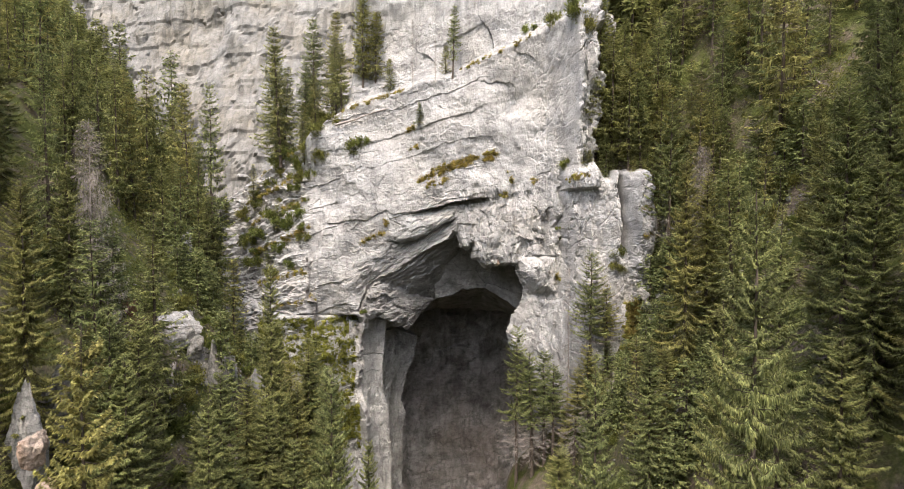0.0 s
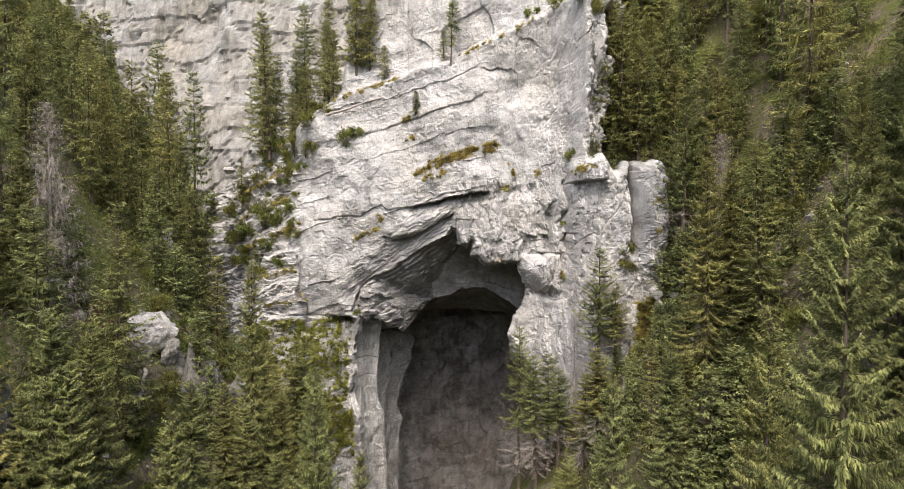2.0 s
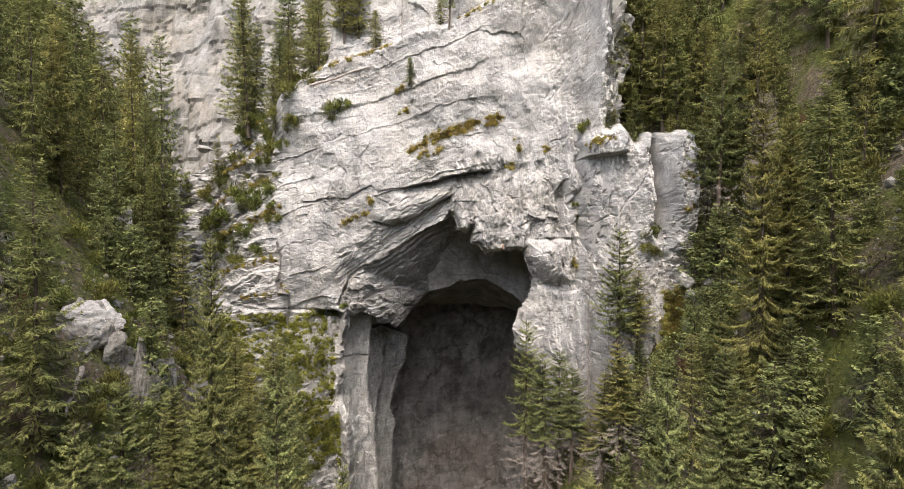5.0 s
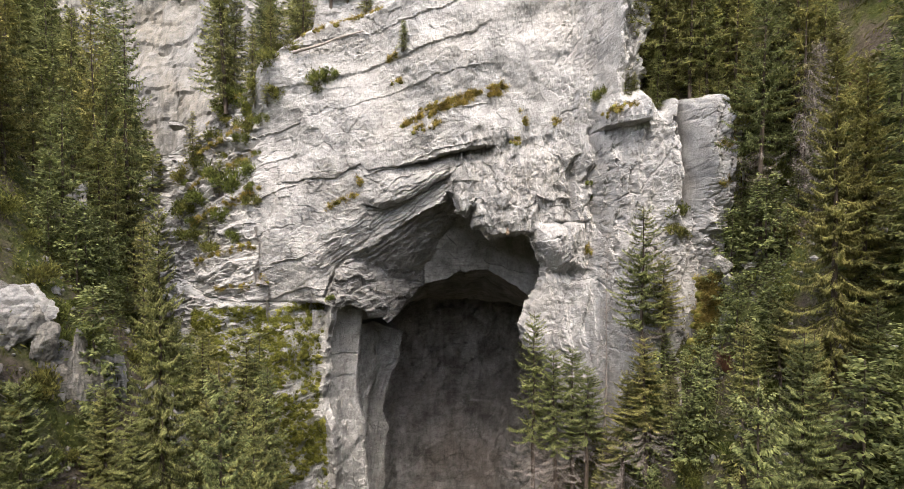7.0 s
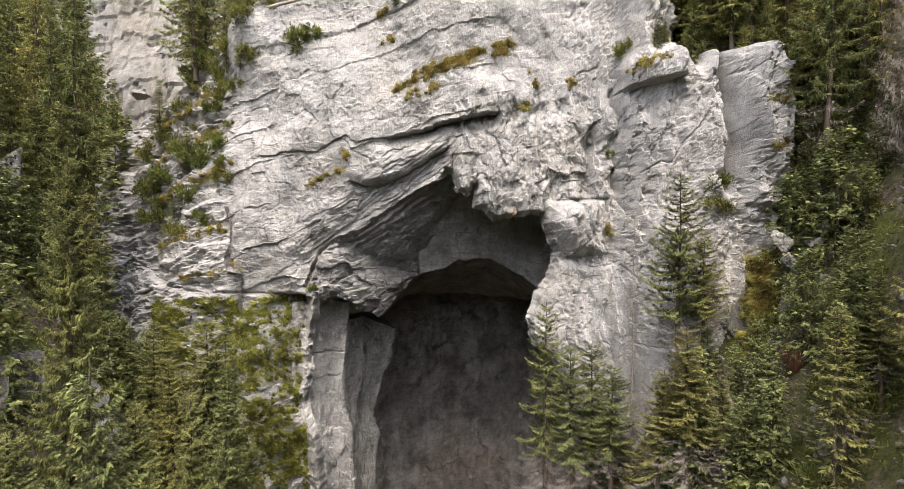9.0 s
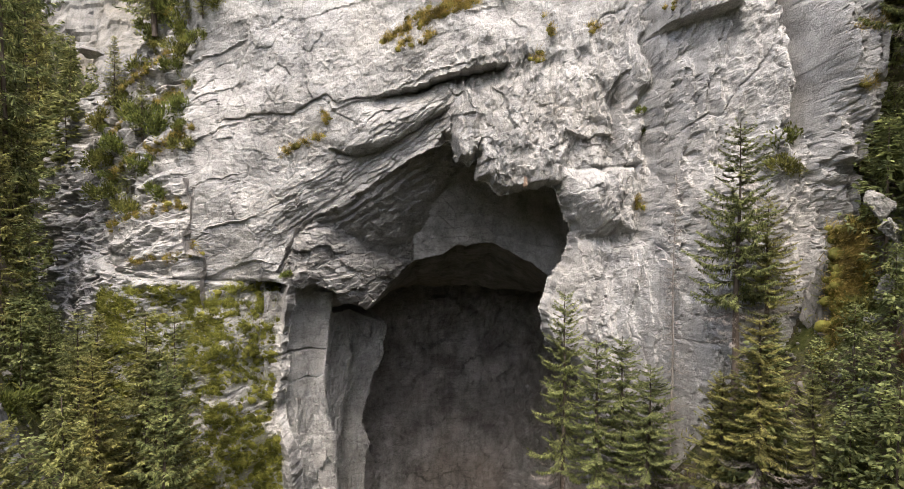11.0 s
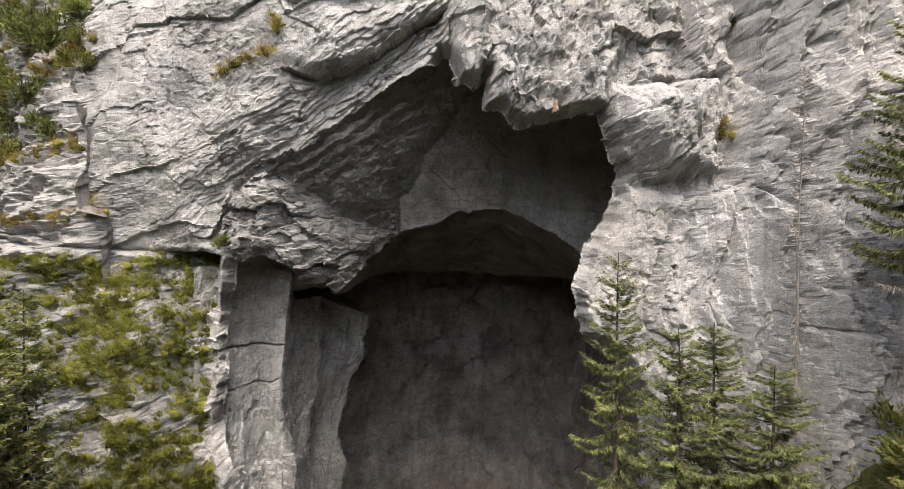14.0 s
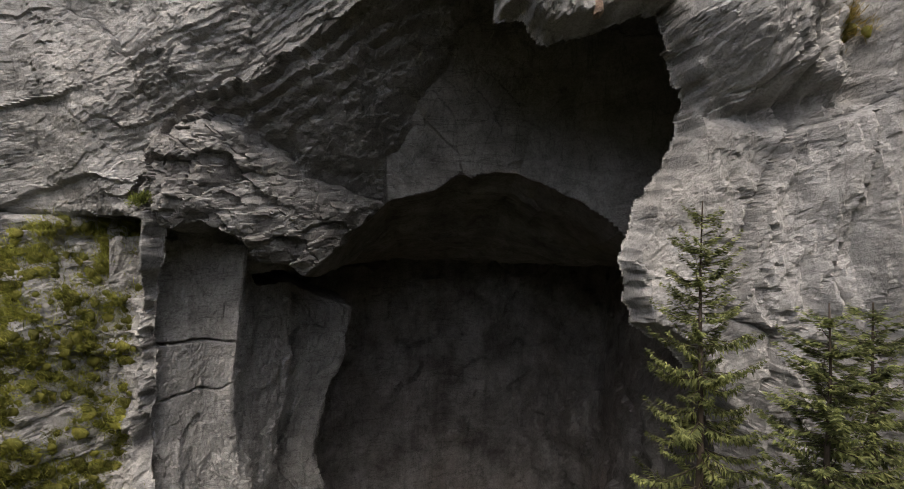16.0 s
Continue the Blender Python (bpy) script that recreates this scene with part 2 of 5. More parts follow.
CHUNK = [(-11.8, 28.7), (-10.5, 31.9), (-9.7, 32.6), (-8.3, 32.8), (-6.8, 31.3), (-5.6, 30.3), (-4.2, 29.6), (-2.6, 29.4), (-4.4, 27.7), (-5.5, 26.1), (-6.1, 25.6), (-6.8, 26.3),
         (-7.8, 26.4), (-8.3, 27.3), (-9.5, 28.2), (-10.6, 27.9)]
BLOCK = [(7.7, 36.2), (12.0, 36.2), (11.9, 32.2), (9.6, 31.8), (7.9, 34.6)]
BENCH = [(-27, 30.5), (-22.6, 28.9), (-18.8, 28.5), (-11.1, 28.35)]


PLAN = [(-75, 100), (-45, 88), (-30, 77.5), (-22, 71.2), (-7, 70.4), (0, 68.6), (4, 67.0), (8, 66.2), (11, 65), (12.6, 62.8), (13.6, 60.7), (15, 58.8), (16.3, 58.4), (17.9, 57.3), (18.6, 56.3), (19.8, 55.9), (20.5, 58.5), (22, 60), (30, 64), (60, 76)]
ALONG = np.concatenate([[0], np.cumsum([math.dist(p, q) for p, q in zip(PLAN, PLAN[1:])])])


def cliff_depth(x, z):
    wx = x + 0.15 * fbm(x * 0.9, z * 0.9, 3, 4)
    wz = z + 0.15 * fbm(x * 0.9, z * 0.9, 31, 4)
    y = curve(x, PLAN)
    ax = np.interp(x, [p[0] for p in PLAN], ALONG)
    ux = ax + wx - x
    y = y + 1.0 * fbm(x / 9, z / 9, 5, 3)
    # stepped, overgrown ground on the left shoulder
    shoulder = step(-17, -21, x)
    y = y + shoulder * 0.25 * (z - 36)
    for size, amp, s in ((2.3, 0.75, 9), (0.9, 0.3, 10)):
        tread = (wz - 0.34 * x + 0.9 * fbm(x / 5, z / 5, s, 4)) / size
        y = y + shoulder * amp * (step(0.05, 0.25, tread - np.floor(tread)) - (tread - np.floor(tread)))
    wall, top = facets(wx / 1.9 - 0.3 * wz, wz / 1.6 + 0.3 * wx, 11)
    y = y + shoulder * (0.6 * top + 0.15 * step(0.05, 0, wall))
    # long ledge, the wall above stands back
    above = wz - curve(x, LEDGE)
    y = y + 2.6 * step(-0.1, 1.6, above)
    y = y + 2.2 * step(-12.5, -15.5, x) * np.maximum(0, above)
    # roof beds over the mouth
    below = curve(wx, ROOF) - wz
    in_roof = step(-17, -15, x) * step(4.6, 4.0, x)
    deep = 0.3 + 1.5 * step(-6, -1, x)
    y = y + in_roof * deep * np.where(below > 0, np.exp(-below / (0.5 + 0.8 * step(-7, -2, x))), 0)
    below = curve(wx, FLAKE) - wz
    y = y + step(-8.4, -7.4, x) * step(0.6, 0.0, x) * 0.9 * np.where(below > 0, np.exp(-below / 0.9), 0)
    y = y - step(-8.4, -6, x) * step(1.0, -1.0, x) * 0.5 * step(-0.1, 0.6, -below) * step(3.5, 0.5, -below)
    # oblique groove left of the beds
    g = (wx + 16.6) - 0.33 * (wz - 38)
    y = y + 0.5 * step(0.2, -0.25, g) * np.exp(-np.maximum(0, -g) / 2.2) * step(28, 34, z) * step(49, 43, z)
    # bench with the white strip and the mossy foot
    foot = curve(wx, BENCH) - wz
    on_foot = step(-30, -26, x) * step(-11.0, -12.4, x)
    y = y + on_foot * (0.25 * np.exp(-(foot / 0.14) ** 2) - np.where(foot > 0, 0.5 + 0.1 * foot - 2.9 * step(-15.8, -12.6, x), 0))
    wall, top = facets(wx / 1.3 + 0.2 * wz, wz / 1.1, 12)
    wall2, top2 = facets(wx / 0.5, wz / 0.45, 13)
    y = y + on_foot * step(0.0, 0.4, foot) * (0.4 * top + 0.14 * top2 + 0.1 * step(0.05, 0, wall))
    # fluted hanging rock right of the apex, and the jutting block
    knob = step(-0.5, 1.5, x) * step(13, 11.5, x) * step(31, 34, z) * step(46, 42.5, z)
    b = outline(0.5 * (x + wx), 0.5 * (z + wz), BLOCK)
    knob = knob * step(0.1, -0.3, b)
    wall, top = facets(wx / 1.5 + 0.12 * wz, wz / 3.8, 41)
    wall2, top2 = facets(wx / 0.62 + 0.12 * wz, wz / 1.5, 43)
    wall3, top3 = facets(wx / 0.3 + 0.1 * wz, wz / 0.55, 45)
    hollow = np.maximum(0, fbm(wx / 0.75, wz / 1.5, 44, 3) - 0.3)
    y = y - knob * (0.5 * top + 0.15 * top2 - 0.55 * hollow + 0.4 * fbm(wx / 0.9, wz / 3.6, 42, 4, 0.55) + 0.05 * top3)
    y = y - 0.95 * step(-0.1, 1.1, b) + 0.7 * np.exp(-((b + 0.05) / 0.13) ** 2) * step(7.8, 10.5, x) * (0.25 + 0.75 * step(35.0, 35.8, z)) + 0.12 * top2 * step(-0.1, 0.3, b)
    y = y + 0.6 * np.exp(-((wz - 31.7) / 0.35) ** 2) * step(8, 9.5, x) * step(12.6, 11.8, x)
    y = y + 0.9 * np.exp(-((wx - 12.5 - 0.3 * vnoise(z / 2, z * 0, 46)) / 0.3) ** 2) * step(31, 33, z) * step(46, 43, z)
    # right wall: upright flutes, flat panels and pits
    right = step(8.5, 10.5, x) * (1 - knob) * (1 - 0.65 * step(44.5, 47, z) * step(15, 13, x))
    wall, top = facets(ux / 2.6 - 0.1 * wz, wz / 6.5, 48)
    wall2, top2 = facets(ux / 1.1 + 0.1 * wz, wz / 1.9, 50)
    pits = np.maximum(0, fbm(ux / 0.45, wz / 0.5, 52, 3) - 0.3) * step(-0.2, 0.4, vnoise(ux / 3, wz / 4, 55))
    knobs = fbm(ux / 0.7, wz / 1.7, 56, 5, 0.62)
    y = y + step(9.0, 11.0, x) * 0.11 * (np.clip(z, 18, 33) - 33)
    y = y + right * (0.45 * top + 0.13 * top2 + 0.22 * step(0.05, 0.0, wall) + 0.55 * pits + 0.16 * knobs + 0.4 * fbm(ux / 1.7, wz / 6.0, 53, 4))
    # buttress: black cleft, pillar, overhanging nose
    y = y + 3.2 * np.exp(-((x - 17.8 - 0.2 * vnoise(z / 2.2, z * 0, 54)) / 0.26) ** 2) * step(36.0, 37.5, z) * step(47, 44, z)
    cx = x + 0.35 * vnoise(z / 1.7, z * 0 + 2, 60)
    p = step(18.1, 18.6, cx) * step(20.3, 19.8, cx) * step(35.4, 35.8, wz)
    wall, top = facets(ux / 1.3, wz / 2.3, 64)
    wall2, top2 = facets(ux / 0.5, wz / 0.7, 68)
    y = y - 0.7 * p * step(47, 45.5, z) + step(18.0, 18.6, x) * (0.6 * top + 0.25 * top2 + 0.25 * step(0.06, 0, wall))
    nose = step(12.2, 12.9, x + 0.3 * vnoise(z / 1.5, z * 0 + 4, 69)) * step(15.6, 14.9, x) * step(43.75, 43.95, wz - 0.12 * (x - 13.4)) * step(46.5, 44.8, wz)
    y = y - 1.5 * nose
    y = y + 3.0 * step(44.8, 47, wz - 1.3 * vnoise(x / 1.1, z * 0 + 3.0, 7)) * step(13.6, 15.0, wx) + 8.0 * step(45, 48, wz) * step(16.6, 18.2, wx - 1.1 * fbm(z / 4.0, x / 9, 8, 5, 0.6))
    # bedding ledges
    tilt = np.where(x < 5, 0.24 * (x - 5), 0)
    beds = step(5, 2, x)
    for size, amp, s in ((3.4, 0.26, 51), (1.4, 0.06, 61)):
        bed = (wz - tilt + 0.5 * vnoise(x / 5, z / 5, s)) / size
        saw = bed - np.floor(bed)
        on = step(0.0, 0.3, vnoise(x / 5.5, np.floor(bed) * 3.3, s + 3))
        y = y + amp * beds * on * (saw - 0.5 - step(0.95, 1.0, saw))
    # broken blocks with flat faces
    sx, sz = ax + 0.12 * fbm(ax * 1.3, z * 1.3, 6, 3), z - tilt + 0.12 * fbm(x * 1.3, z * 1.3, 8, 3)
    for size, amp, crack, s in ((4.4, 0.1, 0.06, 71), (1.6, 0.085, 0.04, 81), (0.6, 0.075, 0.025, 95)):
        wall, top = facets((sx + (0.35 if size > 1 else -0.5) * sz) / size, (sz + (0 if size > 1 else 0.5 * sx)) / size * 1.1, s)
        rough = (0.12 + 0.88 * step(-0.35, 0.4, vnoise(x / 6, z / 6, s + 5))) * (0.75 + 0.25 * step(9.5, 5, x))
        y = y + rough * (1 - 0.65 * step(9, 11, x)) * (amp * size * top + crack * step(0.025, 0.0, wall))
    y = y + 0.08 * fbm(ax * 0.9, z * 0.9, 91, 5, 0.6)
    wall, top = facets((0.8 * ax + 0.6 * z) / 0.34 + 0.4 * fbm(ax, z, 58, 3), (0.8 * z - 0.6 * ax) / 0.3 + 0.4 * fbm(ax, z, 59, 3), 98)
    y = y + (0.03 + 0.07 * step(-0.1, 0.6, vnoise(ax / 2.2, z / 2.2, 99))) * top
    # strata that step back towards the lip
    over = outline(x, z, LIP) + 0.25 * fbm(x / 2.2, z / 2.2, 66, 4)
    stair = (2.6 - over) / 0.42 + 0.7 * fbm((0.86 * x + 0.5 * z) / 2.5, (0.5 * x - 0.86 * z) / 1.2, 65, 4, 0.6)
    stair = np.floor(stair) + 0.3 * (stair - np.floor(stair)) + 0.7 * step(0.8, 1.0, stair - np.floor(stair))
    y = y + step(-13.5, -11, x) * step(1.2, 0.2, x) * step(28.5, 30, z) * 0.2 * np.clip(stair, 0, 6)
    # laminae that run with the lip
    run, across = 0.82 * x + 0.57 * z + 0.07 * fbm(x, z, 18, 3), 0.57 * x - 0.82 * z + 0.07 * fbm(x, z, 28, 3)
    near = step(5.0, 0.6, np.abs(0.57 * (x + 7.3) - 0.82 * (z - 34.6))) * step(-14, -12, x) * step(1.5, -0.5, x)
    wall, top = facets(run / 3.6, across / 0.75, 17)
    wall2, top2 = facets(run / 1.6, across / 0.3, 27)
    y = y + near * (0.24 * top + 0.1 * top2 + 0.1 * step(0.08, 0, wall))
    return y


def mouth_inside(x, z):
    return outline(x + 0.13 * fbm(x * 1.6, z * 1.6, 3, 3), z + 0.13 * fbm(x * 1.6, z * 1.6, 33, 3), MOUTH)


def front_depth(x, z):
    """The outer wall, its rim rolled back into the mouth."""
    return cliff_depth(x, z) + 1.3 * step(-0.12, 0.3, mouth_inside(x, z)) * (1 - step(-13.3, -12.7, x) * step(0.3, -0.6, x) * step(28.5, 29.1, z))


def inner_depth(x, z):
    """Inside the mouth: overhanging vault, brow, the fractured chunk and the slabs of the left jamb."""
    wx = x + 0.12 * fbm(x * 0.9, z * 0.9, 3, 4)
    wz = z + 0.12 * fbm(x * 0.9, z * 0.9, 31, 4)
    run, across = 0.85 * x + 0.53 * z + 0.07 * fbm(x, z, 18, 3), 0.53 * x - 0.85 * z + 0.07 * fbm(x, z, 28, 3)
    # bedding treads close to the lip, a plainer overhang behind them
    s = -outline(x, z, LIP) + 0.12 * fbm(x * 1.2, z * 1.2, 12, 4)
    tread = s / 0.62 + 0.5 * vnoise(run / 3, across / 1.5, 15)
    steps = (np.floor(tread) + step(0.5, 1.0, tread - np.floor(tread))) * 0.62
    lam = s + (steps - s) * 0.8 * step(2.6, 1.4, s)
    into = 71.5 + (1.2 + 0.15 * step(3, 6, s) + 0.5 * step(-2, 1, x)) * lam
    wall, top = facets(run / 2.8, across / 1.1, 25)
    wall2, top2 = facets(run / 1.1, across / 0.42, 26)
    wall3, top3 = facets(run / 0.4, across / 0.3, 24)
    into = into + 0.22 * top + 0.12 * top2 + 0.07 * top3 + 0.07 * step(0.04, 0, wall) + 0.15 * fbm(run / 1.7, across / 0.8, 23, 5, 0.6)
    # brow slab, the darker facet over it, and the facet that hangs down at the far side
    slab = 78.6 - 0.4 * (np.minimum(wz, 33.5) - 31.3) - 0.5 * np.maximum(0, wz - 33.5 - 0.12 * (wx - 1)) - 0.8 * np.maximum(0, wx - 4.7 - 0.25 * (wz - 31))
    wall, top = facets(wx / 2.6 + 0.2 * wz, wz / 3.1, 19)
    slab = slab + 0.22 * top + 0.1 * fbm(wx * 0.8, wz * 0.8, 20, 5, 0.55)
    slab = slab + 14 * np.maximum(0, brow(x) - 0.3 - z) + 3 * np.maximum(0, -2.4 - x)
    into = np.minimum(into, slab)
    # fractured chunk over the jamb
    c = outline(wx, wz, CHUNK)
    wall, top = facets(wx / 1.7 + 0.35 * wz, wz / 1.5 - 0.25 * wx, 47)
    wall2, top2 = facets(wx / 0.7 + 0.2 * wz, wz / 0.55 - 0.2 * wx, 57)
    wall3, top3 = facets(wx / 0.3 + 0.2 * wz, wz / 0.22 - 0.2 * wx, 67)
    face = 71.6 + np.where(wx > -9.3, 1.3, 0.35) * (wx + 9.3) - 0.5 * step(0, 0.8, c) + 0.75 * top + 0.32 * top2 + 0.13 * top3 + 0.25 * step(0.05, 0, wall) + 0.08 * step(0.04, 0, wall2)
    into = np.minimum(into, face + np.where(wz < 28.6, 14, 4.5) * np.maximum(0, -c))
    into = np.minimum(into, 92 + 0.3 * (wx - x))
    outer = cliff_depth(x, z)
    into = np.where(mouth_inside(x, z) < 0.25, np.maximum(into, outer + 0.25 + 0.95 * step(-0.6, 0.3, x)), into)
    # run to the outer wall along the far edges
    shut = np.maximum(step(17, 18, x), step(41, 42, z))
    return into + (np.minimum(into, outer + 0.4) - into) * shut


def sheet(name, xs, zs, depth, mat, label, category, keep=None):
    gx, gz = np.meshgrid(xs, zs)
    gy = depth(gx, gz)
    nx, nz = len(xs), len(zs)
    me = bpy.data.meshes.new(name)
    co = np.stack([gx, gy, gz], -1).reshape(-1, 3)
    i = (np.arange(nz - 1)[:, None] * nx + np.arange(nx - 1)[None, :]).reshape(-1)
    quads = np.stack([i, i + 1, i + nx + 1, i + nx], -1)
    if keep is not None:
        k = keep(gx, gz).reshape(-1)
        quads = quads[k[quads].any(axis=1)]
    fill_mesh(me, co, quads)
    me.shade_flat()
    me.materials.append(mat)
    ob = tagged(new(name, me), label, category, kind="structure")
    return ob, gy


def fill_mesh(me, co, quads):
    n, k = len(quads), quads.shape[1]
    me.vertices.add(len(co))
    me.vertices.foreach_set("co", np.asarray(co, np.float32).ravel())
    me.loops.add(n * k)
    me.loops.foreach_set("vertex_index", quads.astype(np.int32).ravel())
    me.polygons.add(n)
    me.polygons.foreach_set("loop_start", np.arange(n, dtype=np.int32) * k)
    me.polygons.foreach_set("loop_total", np.full(n, k, np.int32))
    me.update(calc_edges=True)


def spaced(*runs):
    out = []
    for a, b, d in runs:
        out += list(np.arange(a, b - 1e-6, d))
    return np.array(out + [runs[-1][1]])


CX = spaced((-75, -30, 0.5), (-30, -16, 0.2), (-16, -14, 0.1), (-14, 13, 0.07), (13, 22, 0.09), (22, 60, 0.6))
CZ = spaced((-25, 8, 1.0), (8, 16, 0.2), (16, 18, 0.1), (18, 42, 0.07), (42, 48, 0.1), (48, 66, 0.13), (66, 120, 0.7))
cliff, CLIFF_Y = sheet("cliff_wall", CX, CZ, front_depth, M_ROCK, "pale grey limestone cliff pierced by a tall dark cave mouth", "cliff",
                       lambda x, z: (mouth_inside(x, z) < 0.3) & ~((x < -16) & (z - curve(x, LEDGE) > 5)) & (x > -36) & ~((x > 19) & (z > 49)))
IX, IZ = spaced((-14, 2, 0.07), (2, 8, 0.1), (8, 18, 0.2)), spaced((-25, 8, 1.0), (8, 16, 0.1), (16, 38, 0.07), (38, 42, 0.1))
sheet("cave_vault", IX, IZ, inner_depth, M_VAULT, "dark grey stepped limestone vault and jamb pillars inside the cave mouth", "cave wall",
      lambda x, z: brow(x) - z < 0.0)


def build_hall():
    """The dark hall behind: a curved wall and a ceiling."""
    path = [(-17, 71), (-16, 92), (-9, 101.5), (2, 103.5), (10, 102.5), (15, 97), (15.5, 86), (13, 63)]
    along = np.concatenate([[0], np.cumsum([math.dist(p, q) for p, q in zip(path, path[1:])])])
    us, zs = np.arange(0, along[-1], 0.3), np.arange(-25, 36.1, 0.3)
    gu, gz = np.meshgrid(us, zs)
    px, py = np.interp(gu, along, [p[0] for p in path]), np.interp(gu, along, [p[1] for p in path])
    wu = gu + 0.5 * fbm(gu / 2, gz / 2, 4, 4)
    wall, top = facets(wu / 4.2 + 0.1 * gz, gz / 3.4 - 0.1 * gu, 29)
    wall2, top2 = facets(wu / 1.5, gz / 1.9, 30)
    out = -0.7 * top - 0.16 * top2 - 0.2 * step(0.05, 0, wall) - 0.5 * fbm(gu / 2.5, gz / 4, 27, 5) + 0.1 * (24 - gz)
    cx, cy = 3 - px, 84 - py
    r = np.hypot(cx, cy)
    co = np.stack([px + out * cx / r, py + out * cy / r, gz], -1).reshape(-1, 3)
    nu = len(us)
    i = (np.arange(len(zs) - 1)[:, None] * nu + np.arange(nu - 1)[None, :]).reshape(-1)
    me = bpy.data.meshes.new("cave_hall_wall")
    fill_mesh(me, co, np.stack([i, i + 1, i + nu + 1, i + nu], -1))
    me.shade_flat()
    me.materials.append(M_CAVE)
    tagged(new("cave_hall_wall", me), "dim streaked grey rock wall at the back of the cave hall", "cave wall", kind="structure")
    xs, vs = np.arange(-19, 28.1, 0.4), np.linspace(0, 1, 80)
    gx, gv = np.meshgrid(xs, vs)
    edge = brow(gx) + 0.12
    start = np.clip(inner_depth(np.clip(gx, -14, 17.9), edge), 72, 88) + 0.1
    gy = start + gv * (107 - start)
    wall, top = facets(gx / 5, gy / 5, 12)
    gz = edge + (25.4 - edge) * step(-3.0, 19.0, gy - start) * (0.85 + 0.15 * gv) + step(0, 0.1, gv) * (0.35 * top + 0.3 * fbm(gx / 4, gy / 4, 14, 4))
    nu = len(xs)
    i = (np.arange(len(vs) - 1)[:, None] * nu + np.arange(nu - 1)[None, :]).reshape(-1)
    me = bpy.data.meshes.new("cave_ceiling")
    fill_mesh(me, np.stack([gx, gy, gz], -1).reshape(-1, 3), np.stack([i, i + 1, i + nu + 1, i + nu], -1))
    me.shade_flat()
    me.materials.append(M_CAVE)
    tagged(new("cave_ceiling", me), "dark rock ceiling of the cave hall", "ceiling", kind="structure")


build_hall()


